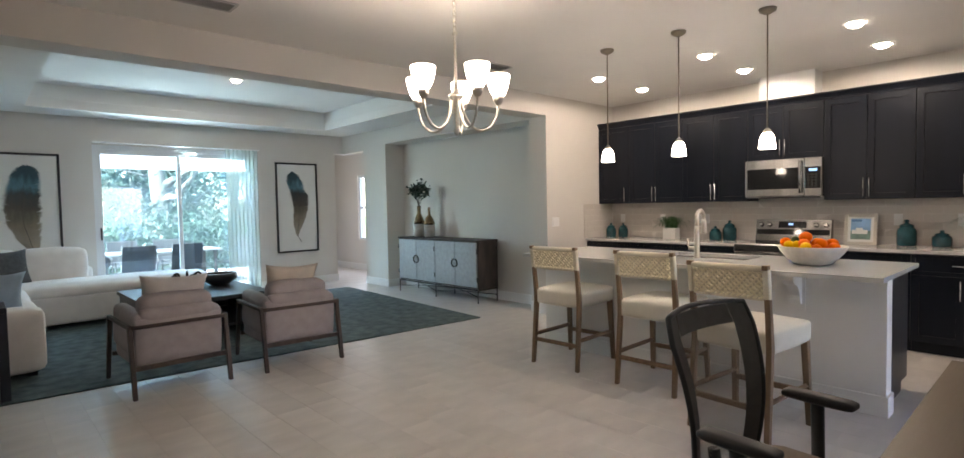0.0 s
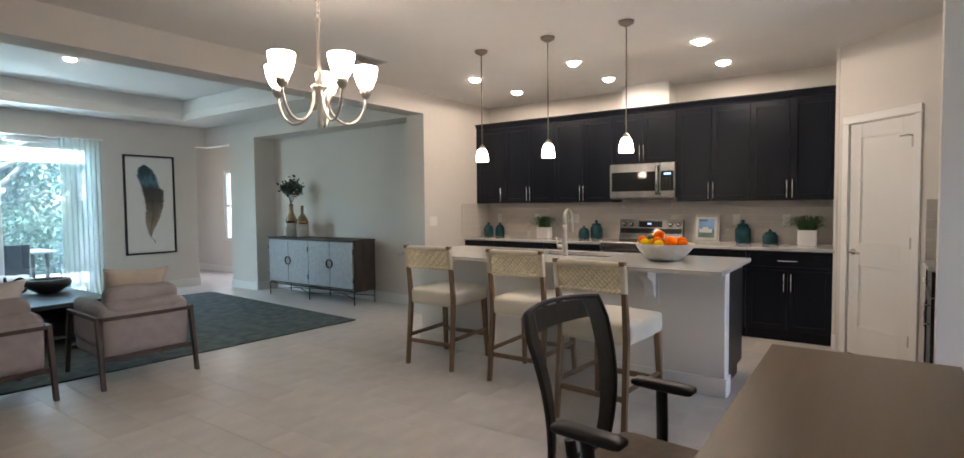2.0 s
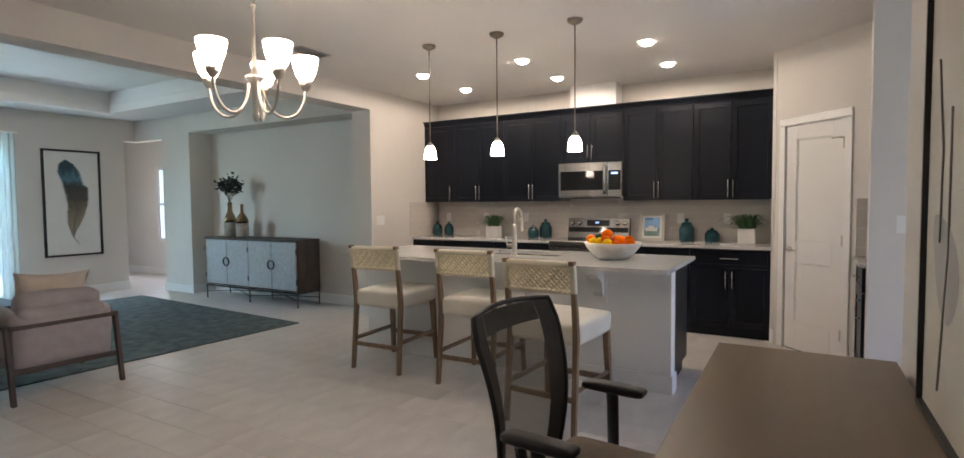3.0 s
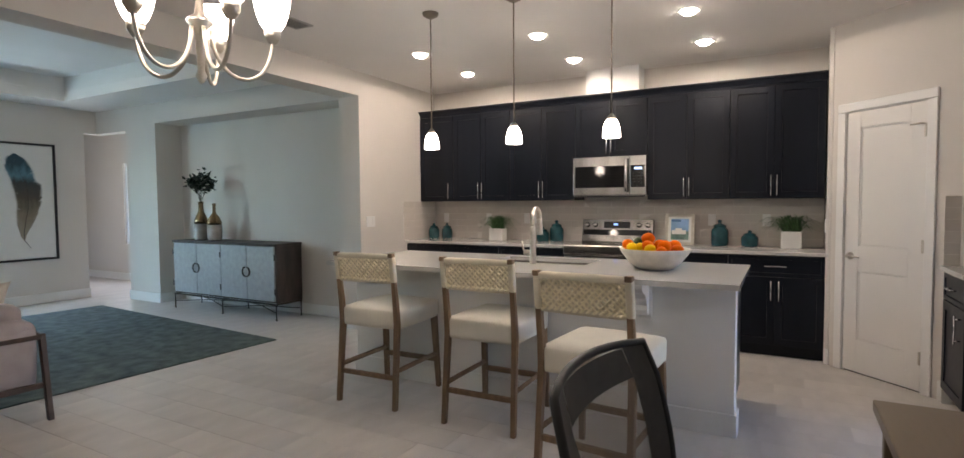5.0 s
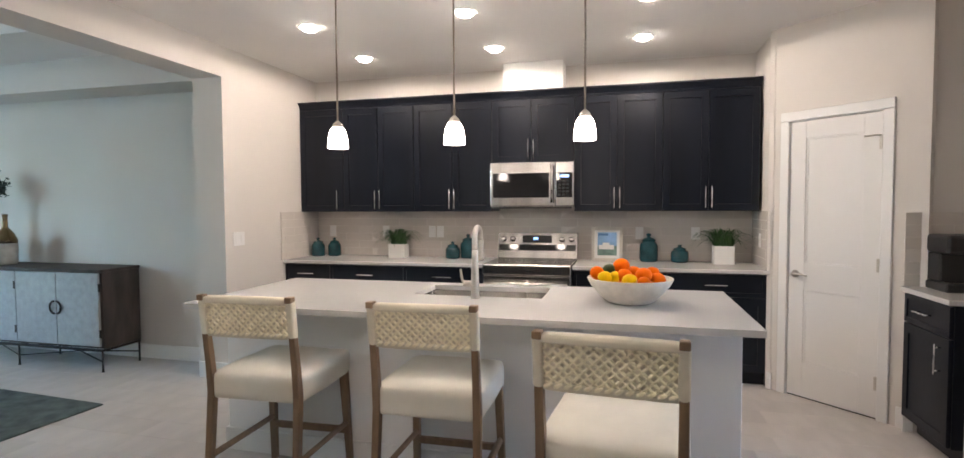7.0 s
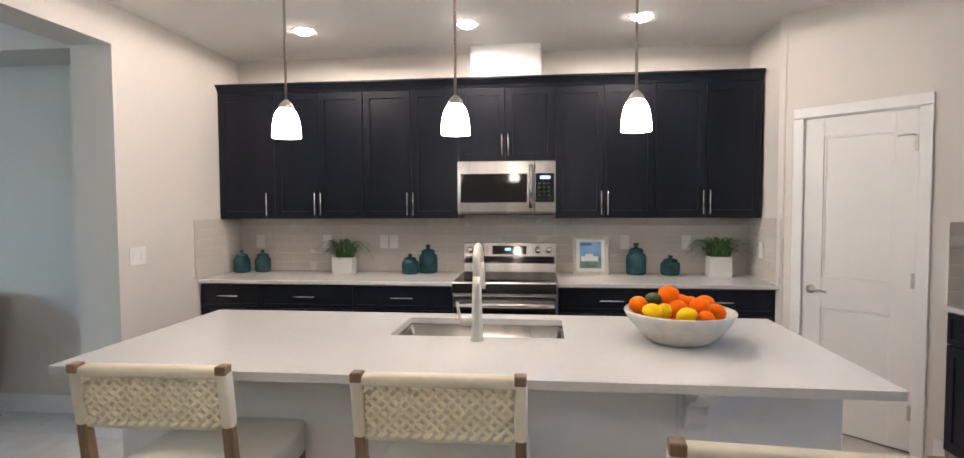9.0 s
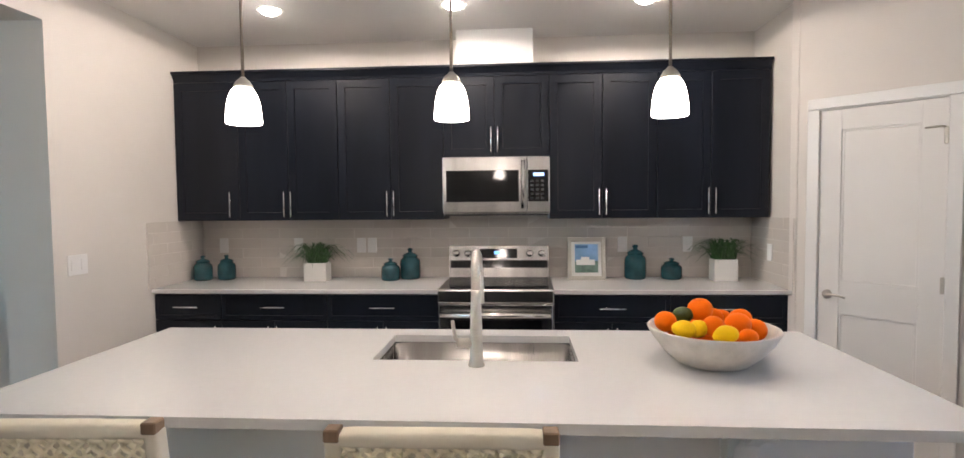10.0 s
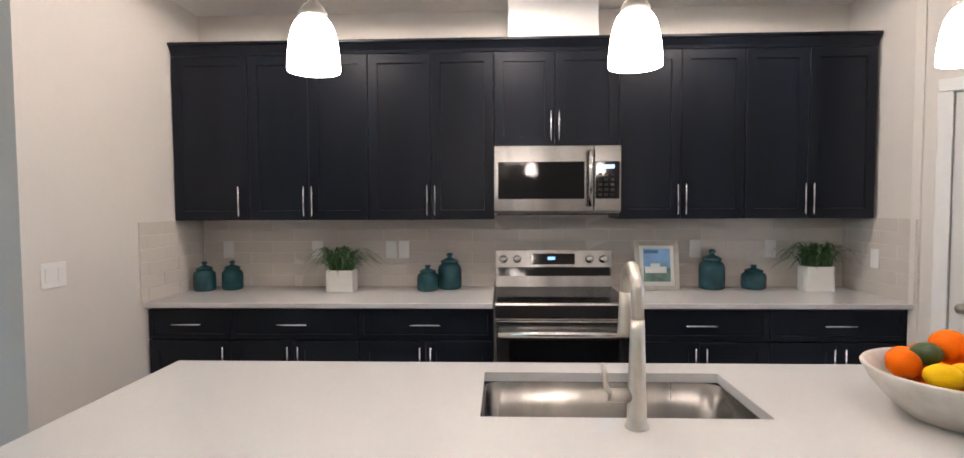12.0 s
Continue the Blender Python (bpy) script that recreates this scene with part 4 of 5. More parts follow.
M_FEATHER = feather_material()
feather_art(pose(4.887, 10.198, 1.405), 0.775, 1.60, [(0.40, -0.10, 0.02), (0.36, -0.09, 0.15), (0.283, -0.06, 0.22), (0.20, 0.0, 0.19), (0.123, 0.07, 0.23), (-0.037, 0.07, 0.19), (-0.165, 0.02, 0.15), (-0.29, -0.02, 0.05), (-0.33, -0.01, 0.01), (-0.39, 0.08, 0.0)])
feather_art(pose(1.0925, 10.198, 1.40), 0.775, 1.60, [(0.395, 0.04, 0.04), (0.37, 0.04, 0.15), (0.31, 0.01, 0.23), (0.158, -0.02, 0.25), (0.03, -0.05, 0.28), (-0.095, -0.03, 0.25), (-0.22, 0.03, 0.19), (-0.31, 0.08, 0.10), (-0.33, 0.09, 0.02), (-0.41, 0.14, 0.0)])

# sideboard in the niche
sb = thing("sideboard", "dark wood sideboard with four hammered grey doors on iron legs", "sideboard", pose(5.71, 7.255, 0))
part("carcass", bx(0.022, 0.40, -0.965, 0.965, 0.20, 0.865, 0.003), M_SBWOOD, sb)
part("top", bx(-0.005, 0.405, -0.97, 0.97, 0.866, 0.892, 0.003), M_SBWOOD, sb)
for i in range(4):
    y0 = -0.945 + i * 0.4725
    d = part("door", bx(0.0, 0.021, y0 + 0.003, y0 + 0.4695, 0.222, 0.858, 0.003), M_SBDOOR, sb, "hammered grey door")
    s = 1 if i % 2 == 0 else -1
    yc = y0 + (0.460 if s > 0 else 0.012)
    ring = [(-0.012, yc + s * 0.0 + 0.05 * math.sin(t), 0.55 + 0.055 * math.cos(t)) for t in [math.pi * k / 10 * (1 if s < 0 else -1) for k in range(11)]]
    part("handle", tube(ring, 0.0085, 6), M_BRONZE, d, "half-ring iron pull")
for y in (-0.965, -0.0, 0.945):
    for z in (0.30, 0.70):
        part("hinge", bx(-0.004, 0.0, y, y + 0.022, z, z + 0.07, 0.001), M_BRONZE, sb)
fr = bmesh.new()
for x in (0.012, 0.385):
    box(fr, x - 0.01, x + 0.01, -0.965, 0.965, 0.178, 0.198)
for y in (-0.955, 0.0, 0.955):
    box(fr, 0.0221, 0.375, y - 0.01, y + 0.01, 0.1785, 0.1975)
part("iron_frame", fr, M_BRONZE, sb, "dark iron base")
for x in (0.012, 0.385):
    for y in (-0.955, 0.0, 0.955):
        part("leg", lathe([(0, 0), (0.012, 0), (0.008, 0.02), (0.008, 0.177), (0, 0.177)], 8), M_BRONZE, sb, "", pose(x, y, 0))
for a, b in ((-0.955, 0.0), (0.955, 0.0)):
    part("brace", tube([(0.012, a, 0.09), (0.20, (a + b) / 2, 0.11), (0.385, b, 0.09)], 0.006, 6), M_BRONZE, sb)
    part("brace", tube([(0.385, a, 0.09), (0.20, (a + b) / 2, 0.11), (0.012, b, 0.09)], 0.006, 6), M_BRONZE, sb)


def vase(m, r, h, neck, label, grp="sideboard vases"):
    v = thing("vase", label, "vase", m, grp)
    part("lower", lathe([(0, 0), (r * 0.86, 0), (r * 0.97, h * 0.05), (r, h * 0.2), (r, h * 0.42), (0, h * 0.42)], 22), M_VASE, v)
    part("upper", lathe([(0, h * 0.421), (r, h * 0.421), (r * 0.98, h * 0.50), (r * 0.72, h * 0.62), (neck * 1.15, h * 0.74), (neck, h * 0.9), (neck * 1.2, h), (neck * 0.8, h), (0, h * 0.97)], 22), M_GOLD, v, "polished gold glaze")
    return v


vase(pose(5.90, 7.885, 0.893), 0.088, 0.50, 0.030, "tall grey and gold bottle vase on sideboard")
vase(pose(5.90, 7.617, 0.893), 0.090, 0.475, 0.02, "grey and gold bottle vase on sideboard")
fol = thing("foliage_bunch", "dark green leafy stems in vase", "plant", pose(5.90, 7.885, 1.365))
rnd = random.Random(3)
bm = bmesh.new()
leaves = bmesh.new()
for k in range(9):
    a, e = rnd.uniform(0, 6.28), rnd.uniform(0.2, 1.2)
    tip = Vector((0.13 * math.cos(a) * e, 0.19 * math.sin(a) * e - 0.045, 0.22 + 0.20 * rnd.random()))
    tube([(0, 0, 0), tuple(tip * 0.5 + Vector((0, 0, 0.05))), tuple(tip)], 0.003, 5, bm, 0.0015)
    for j in range(52):
        p = tip * rnd.uniform(0.70, 1.05) + Vector((rnd.uniform(-.06, .06), rnd.uniform(-.06, .06), rnd.uniform(-.03, .06)))
        d = Vector((rnd.uniform(-1, 1), rnd.uniform(-1, 1), rnd.uniform(-0.5, 1))).normalized()
        u = d.cross(Vector((rnd.uniform(-1, 1), rnd.uniform(-1, 1), 1))).normalized()
        s = rnd.uniform(0.024, 0.040)
        f = leaves.faces.new([leaves.verts.new(q) for q in (p, p + d * s + u * s * 0.6, p + d * s * 2, p + d * s - u * s * 0.6)])
part("stems", bm, M_BARK, fol)
part("leaves", leaves, M_DLEAF, fol)

# ---- counter stools ----


def stool(m):
    c = thing("counter_stool", "oak counter stool with cream seat and woven rope back", "stool", m, "island counter stools")
    w = 0.225
    for s in (-1, 1):
        y = s * w
        leg = bmesh.new()
        bar((-0.012, y * 1.03, 0), (0.035, y, 0.56), 0.034, 0.03, 0.04, 0.034, leg)
        bar((0.035, y, 0.555), (0.022, y, 0.70), 0.04, 0.034, 0.036, 0.032, leg)
        bar((0.022, y, 0.695), (-0.02, y, 1.025), 0.036, 0.032, 0.028, 0.028, leg)
        part("back_leg", leg, M_WOOD, c)
        part("front_leg", bar((0.535, y * 1.03, 0), (0.50, y * 0.96, 0.57), 0.032, 0.032, 0.042, 0.042), M_WOOD, c)
        part("side_stretcher", tube([(0.012, y, 0.25), (0.515, y * 0.99, 0.25)], 0.018, 4), M_WOOD, c)
    part("back_stretcher", bx(0.0, 0.022, -w, w, 0.19, 0.222, 0.003), M_WOOD, c)
    part("front_stretcher", bx(0.505, 0.53, -w, w, 0.19, 0.225, 0.003), M_WOOD, c)
    part("seat", move(cushion(0.53, 0.49, 0.142, 0.016, 0.034, 0.003, 4), (0.285, 0, 0.585)), M_CREAM, c)
    part("top_rail", bx(-0.026, -0.008, -w, w, 0.985, 1.010, 0.004), M_WOOD, c)
    rope = bmesh.new()

    def back(z):
        return 0.022 + (z - 0.70) * (-0.042 / 0.33)
    z0, z1 = 0.832, 1.018
    top, bot = z1 - 0.030, z0 + 0.010
    ya, yb, gap = -w + 0.016, w - 0.016, 0.033
    for way in (-1, 1):
        for i in range(-6, 20):
            start = ya + i * gap
            pts = []
            for j in range(25):
                z = bot + (top - bot) * j / 24
                y = start + (z - bot) if way > 0 else start + (top - z)
                if ya <= y <= yb:
                    over = math.cos(math.pi * (z - bot) * 2 / gap + (0 if way > 0 else math.pi) + math.pi * i)
                    pts.append((back(z) + 0.0048 * over, y, z))
            if len(pts) > 3:
                tube(pts, 0.0116, 6, rope, None, 0.5)
    for i in range(13):
        y = ya + (yb - ya) * (i + 0.5) / 13
        for zz, s in ((top - 0.002, 1), (bot + 0.004, -1)):
            for side in (-1, 1):
                tube([(back(zz) + side * 0.008, y - 0.012, zz - 0.006 * s), (back(zz) + side * 0.0165, y, zz), (back(zz) + side * 0.008, y + 0.012, zz + 0.006 * s)], 0.0068, 6, rope)
    part("back_canvas", turn(cushion(0.005, 2 * w - 0.03, z1 - z0 - 0.02, 0, 0.002, 0.0005), pose((back(z0) + back(z1)) / 2, 0, (z0 + z1) / 2, 0, -7.25, 0)), M_CANVAS, c, "cream canvas back panel")
    part("bottom_band", turn(cushion(0.030, 2 * w - 0.02, 0.026, 0.001, 0.010, 0.001), pose(back(z0 + 0.010), 0, z0 + 0.008, 0, -7.25, 0)), M_CANVAS, c, "cream canvas wrap")
    part("top_band", turn(cushion(0.046, 2 * w + 0.012, 0.032, 0.002, 0.012, 0.001), pose(back(z1 - 0.015), 0, z1 - 0.014, 0, -7.25, 0)), M_CANVAS, c, "cream canvas wrap")
    for s in (-1, 1):
        part("side_sleeve", turn(cushion(0.038, 0.036, z1 - z0 - 0.004, 0, 0.01, 0.0008), pose((back(z0) + back(z1)) / 2, s * w, (z0 + z1) / 2 - 0.001, 0, -7.25, 0)), M_CANVAS, c, "cream canvas wrap")
    part("woven_back", rope, M_ROPE, c, "cream woven rope backrest")
    for s in (-1, 1):
        part("post_cap", bx(-0.041, -0.003, s * w - 0.0165, s * w + 0.0165, 1.000, 1.027, 0.003), M_WOOD, c, "exposed oak post end")
    return c


st = stool(pose(4.138, 3.600, 0, 0, 0, 2))
copy_thing(st, pose(4.13, 2.745, 0, 0, 0, 1))
copy_thing(st, pose(3.738, 1.975, 0, 0, 0, -5))

# ---- desk, office chair and art at the wall ----
dk = thing("desk", "taupe wood veneer desk against wall", "desk", pose(2.72, 0.62, 0))
part("desktop", bx(-0.98, 0.585, -0.318, 0.309, 0.715, 0.75, 0.004, 2), M_DESK, dk)
for x in (-0.94, 0.50):
    part("side_panel", bx(x, x + 0.035, -0.29, 0.29, 0, 0.714, 0.003), M_DESK, dk)
part("modesty_panel", bx(-0.904, 0.499, -0.28, -0.26, 0.35, 0.714), M_DESK, dk)


def office_chair(m):
    c = thing("office_chair", "black mesh-back office chair with armrests", "office chair", m)
    bm = bmesh.new()
    for k in range(5):
        a = 2 * math.pi * k / 5 + 0.3
        bar((0.30 * math.cos(a), 0.30 * math.sin(a), 0.075), (0.03 * math.cos(a), 0.03 * math.sin(a), 0.12), 0.03, 0.03, 0.05, 0.05, bm)
    part("star_base", bm, M_BLACK, c)
    for k in range(5):
        a = 2 * math.pi * k / 5 + 0.3
        cs = lathe([(0, -0.02), (0.028, -0.02), (0.032, 0), (0.028, 0.02), (0, 0.02)], 14)
        part("caster", turn(cs, pose(0.30 * math.cos(a), 0.30 * math.sin(a), 0.032, 90, 0, math.degrees(a))), M_BLACK, c)
    part("gas_lift", lathe([(0, 0.1), (0.03, 0.1), (0.03, 0.25), (0.018, 0.25), (0.018, 0.39), (0, 0.39)], 14), M_BLACK, c)
    part("seat_pan", move(cushion(0.44, 0.44, 0.03, 0.0, 0.014, 0), (0, 0.02, 0.40)), M_BLACK, c)
    part("seat", move(cushion(0.49, 0.48, 0.085, 0.015, 0.035, 0.003), (0, 0.03, 0.455)), M_SEATTAN, c, "tan fabric seat")

    def bk(u, t):
        y = -0.305 + 0.046 * math.sin(math.pi * t) - 0.065 * t + 0.05 * u * u
        wd = 0.272 * (0.73 + 0.28 * t ** 0.75) * (1 - 0.10 * max(0, t - 0.86) / 0.14)
        return Vector((u * wd, y, 0.42 + 0.578 * t))
    net = bmesh.new()
    g = [[net.verts.new(bk(-1 + 2 * i / 12, j / 14)) for j in range(15)] for i in range(13)]
    for i in range(12):
        for j in range(14):
            net.faces.new((g[i][j], g[i + 1][j], g[i + 1][j + 1], g[i][j + 1])).smooth = True
    part("mesh_back", net, M_NET, c, "see-through black mesh backrest")
    loop = [bk(-1, j / 14) for j in range(15)] + [bk(-1 + 2 * i / 8, 1) + Vector((0, 0, 0.012 * (1 - (-1 + 2 * i / 8) ** 2))) for i in range(1, 8)] + [bk(1, 1 - j / 14) for j in range(15)] + [bk(1 - 2 * i / 8, 0) for i in range(1, 9)]
    part("back_frame", tube(loop, 0.009, 8, None, None, 1.1), M_BLACK, c)
    rim = bmesh.new()
    for s in (-1, 1):
        e = [[rim.verts.new(bk(s * u, j / 14) + Vector((0, 0.003, 0))) for j in range(15)] for u in (0.67, 0.99)]
        for j in range(14):
            rim.faces.new((e[0][j], e[1][j], e[1][j + 1], e[0][j + 1])).smooth = True
    e = [[rim.verts.new(bk(-0.66 + 0.132 * i, t) + Vector((0, 0.004, 0))) for i in range(11)] for t in (0.875, 0.995)]
    for i in range(10):
        rim.faces.new((e[0][i], e[0][i + 1], e[1][i + 1], e[1][i])).smooth = True
    part("mesh_border", rim, M_BORDER, c, "dense dark mesh border")
    part("back_spine", tube([(0, -0.02, 0.38), (0, -0.25, 0.385), (0, -0.290, 0.44), (0, -0.300, 0.50)], 0.022, 8), M_BLACK, c)
    for s in (-1, 1):
        part("arm_post", tube([(s * 0.20, -0.05, 0.40), (s * 0.27, -0.06, 0.42), (s * 0.285, -0.07, 0.66)], 0.02, 8, None, 0.022), M_BLACK, c)
        part("arm_pad", move(cushion(0.072, 0.235, 0.03, 0.004, 0.014, 0.001), (s * 0.285, -0.065, 0.675)), M_BLACK, c)
    return c


office_chair(pose(2.43, 1.18, 0, 0, 0, 175))
ap = thing("wall_art", "large abstract canvas in thin black frame", "picture", pose(1.83, 0.276, 1.55, 0, 0, 180))
bm = bmesh.new()
for k in ((-1.0, -0.985, -0.8, 1.0), (0.985, 1.0, -0.8, 1.0), (-0.985, 0.985, 0.985, 1.0), (-0.985, 0.985, -0.8, -0.785)):
    box(bm, k[0], k[1], -0.04, 0, k[2], k[3])
part("frame", bm, M_FRAME, ap)
part("canvas", bx(-0.984, 0.984, -0.025, -0.002, -0.784, 0.984), material("abstract_canvas", (0.60, 0.56, 0.48), 0.7, vary=0.1, scale=1.6, colour2=(0.74, 0.71, 0.65), bump=0.3, bump_scale=60), ap, "beige and grey abstract brushwork")

petal = material("canvas_grey", (0.46, 0.45, 0.44), 0.7, vary=0.15, scale=4)
stalk = material("canvas_ink", (0.26, 0.24, 0.22), 0.7)
for x, z, s, a in ((-0.62, 0.62, 0.5, 150), (-0.05, 0.35, 0.6, 205), (0.45, 0.6, 0.45, 120), (-0.75, -0.35, 0.35, 40)):
    bm = bmesh.new()
    pts = [(s * 0.5 * (1 - math.cos(t)) - s * 0.5, s * 0.32 * math.sin(t) * (1 - 0.4 * math.cos(t))) for t in [2 * math.pi * i / 28 for i in range(28)]]
    bm.faces.new([bm.verts.new((px, 0, pz)) for px, pz in pts])
    part("petal", bm, petal, ap, "soft grey petal shape", pose(x, -0.0262, z, 0, a, 0))
for x0, z0, x1, z1 in ((-0.70, 0.05, -0.78, -0.7), (-0.86, 0.2, -0.80, -0.3), (0.1, 0.1, 0.0, -0.7), (0.5, 0.2, 0.42, -0.7)):
    part("stem", tube([(x0, -0.027, z0), ((x0 + x1) / 2 + 0.04, -0.027, (z0 + z1) / 2), (x1, -0.027, z1)], 0.003, 5), stalk, ap)

# ---- lights that hang ----

def pendant(x, y):
    c = thing("pendant_light", "brushed nickel pendant lamp with lit white glass shade", "pendant lamp", pose(x, y, 0), "island pendants")
    part("canopy", lathe([(0, 2.695), (0.02, 2.695), (0.055, 2.715), (0.06, 2.7345), (0, 2.7345)], 22), M_PEWTER, c)
    part("cord", tube([(0, 0, 1.89), (0, 0, 2.70)], 0.0052, 8), M_PEWTER, c, "thin nickel stem")
    part("cap", lathe([(0, 1.861), (0.030, 1.861), (0.0295, 1.870), (0.021, 1.884), (0.011, 1.892), (0.0075, 1.897), (0, 1.897)], 20), M_NICKEL, c)
    part("shade", lathe([(0.0540, 1.749), (0.0550, 1.755), (0.0530, 1.787), (0.0490, 1.816), (0.0430, 1.838), (0.036, 1.852), (0.029, 1.860), (0.024, 1.860), (0.0385, 1.838), (0.0475, 1.80), (0.0505, 1.749)], 28), M_SHADE, c, "white glass bell shade, lit")
    return c


p0 = pendant(4.735, 3.461)
copy_thing(p0, pose(4.735, 2.79, 0))
copy_thing(p0, pose(4.735, 2.121, 0))

cl = thing("chandelier", "brushed nickel five-arm chandelier with lit glass shades", "chandelier", pose(2.61, 3.04, 2.685) @ pose(0, 0, 0, 0, 0, -3) @ pose(0, 0, -2.70))
part("canopy", lathe([(0, 2.715), (0.02, 2.715), (0.06, 2.73), (0.065, 2.746), (0, 2.746)], 22), M_NICKEL, cl)
bm = bmesh.new()
z = 2.39
k = 0
while z < 2.705:
    ring = [((0.011 * math.cos(t), 0, z + 0.017 + 0.017 * math.sin(t)) if k % 2 else (0, 0.011 * math.cos(t), z + 0.017 + 0.017 * math.sin(t))) for t in [2 * math.pi * i / 10 for i in range(11)]]
    tube(ring, 0.0028, 5, bm)
    z += 0.028
    k += 1
part("chain", bm, M_NICKEL, cl)
part("stem", lathe([(0, 1.80), (0.012, 1.81), (0.02, 1.83), (0.012, 1.85), (0.018, 1.99), (0.045, 2.02), (0.045, 2.03), (0.018, 2.05), (0.012, 2.10), (0.008, 2.30), (0.007, 2.365), (0.016, 2.375), (0.012, 2.39), (0, 2.392)], 18), M_NICKEL, cl)
for k in range(5):
    a = math.radians(72 * k + 44)
    R = 0.25
    pts = []
    for i in range(17):
        t = i / 16
        ang = math.pi * (1 + t)
        r = 0.035 + (R - 0.035) * (0.5 + 0.5 * math.cos(math.pi * (1 - t)))
        zz = 2.00 - 0.185 * math.sin(math.pi * min(1, t * 0.94 + 0.0)) + 0.03 * t
        pts.append((r * math.cos(a), r * math.sin(a), zz))
    arm = part("arm", tube(pts, 0.0075, 8), M_NICKEL, cl)
    cx, cy = R * math.cos(a), R * math.sin(a)
    part("cup", lathe([(0, 1.98), (0.014, 1.98), (0.03, 2.005), (0.031, 2.03), (0, 2.03)], 16, None, cx, cy), M_NICKEL, arm)
    part("shade", lathe([(0.03, 2.031), (0.044, 2.05), (0.058, 2.088), (0.067, 2.13), (0.069, 2.15), (0.067, 2.153), (0.064, 2.13), (0.054, 2.088), (0.040, 2.055), (0.02, 2.035)], 24, None, cx, cy), M_SHADE5, arm, "white glass shade, lit")


def downlight(x, y, z, watts=1.0):
    c = thing("downlight", "lit recessed round ceiling light with white trim", "ceiling light", pose(x, y, z), "recessed lights")
    part("trim_ring", lathe([(0.072, -0.002), (0.073, -0.006), (0.080, -0.005), (0.083, 0.0), (0.072, 0.0)], 28), M_TRIM, c)
    part("lens", lathe([(0, -0.034), (0.022, -0.032), (0.042, -0.025), (0.055, -0.013), (0.060, -0.003), (0.060, -0.001), (0, -0.001)], 24), M_LENS, c, "glowing domed bulb face")
    la = bpy.data.lights.new("downlight_beam", 'SPOT')
    la.energy, la.spot_size, la.spot_blend, la.shadow_soft_size, la.color = watts, radians(178), 0.08, 0.055, (1.0, 0.885, 0.775)
    ob = new("downlight_beam", la)
    ob.matrix_world = look((x, y, z - 0.037), (x, y, 0))


DOWN = 1.34
for x in (5.62, 6.507):
    for y in (1.80, 2.985, 4.17):
        downlight(x, y, CEIL, DOWN)
downlight(3.13, 8.0, TRAY, DOWN * 1.45)

# ---- on the worktops ----


def jar(m, r, h, label):
    c = thing("lidded_jar", label, "jar", m, "teal ceramic jars")
    b = h * 0.72
    part("pot", lathe([(0, 0), (r * 0.88, 0), (r * 0.98, 0.008), (r, b * 0.2), (r, b * 0.72), (r * 0.93, b * 0.86), (r * 0.70, b * 0.96), (r * 0.64, b), (0, b)], 28), M_TEAL, c)
    part("lid", lathe([(0, b + 0.001), (r * 0.74, b + 0.001), (r * 0.76, b + h * 0.04), (r * 0.55, b + h * 0.09), (r * 0.22, b + h * 0.13), (r * 0.16, b + h * 0.17), (r * 0.27, b + h * 0.21), (r * 0.24, b + h * 0.26), (0, h)], 24), M_TEAL, c)
    return c


for x, y, r, h, lab in ((7.07, 5.005, 0.068, 0.19, "teal glazed lidded jar on worktop"), (7.12, 4.845, 0.066, 0.19, "teal glazed lidded jar on worktop"),
                        (7.08, 3.548, 0.070, 0.165, "small squat teal glazed lidded jar"), (7.165, 3.415, 0.078, 0.235, "tall teal glazed lidded jar"),
                        (7.165, 1.72, 0.080, 0.255, "tall teal glazed lidded jar"), (7.165, 1.455, 0.076, 0.155, "small squat teal glazed lidded jar")):
    jar(pose(x, y, 0.9145), r, h, lab)


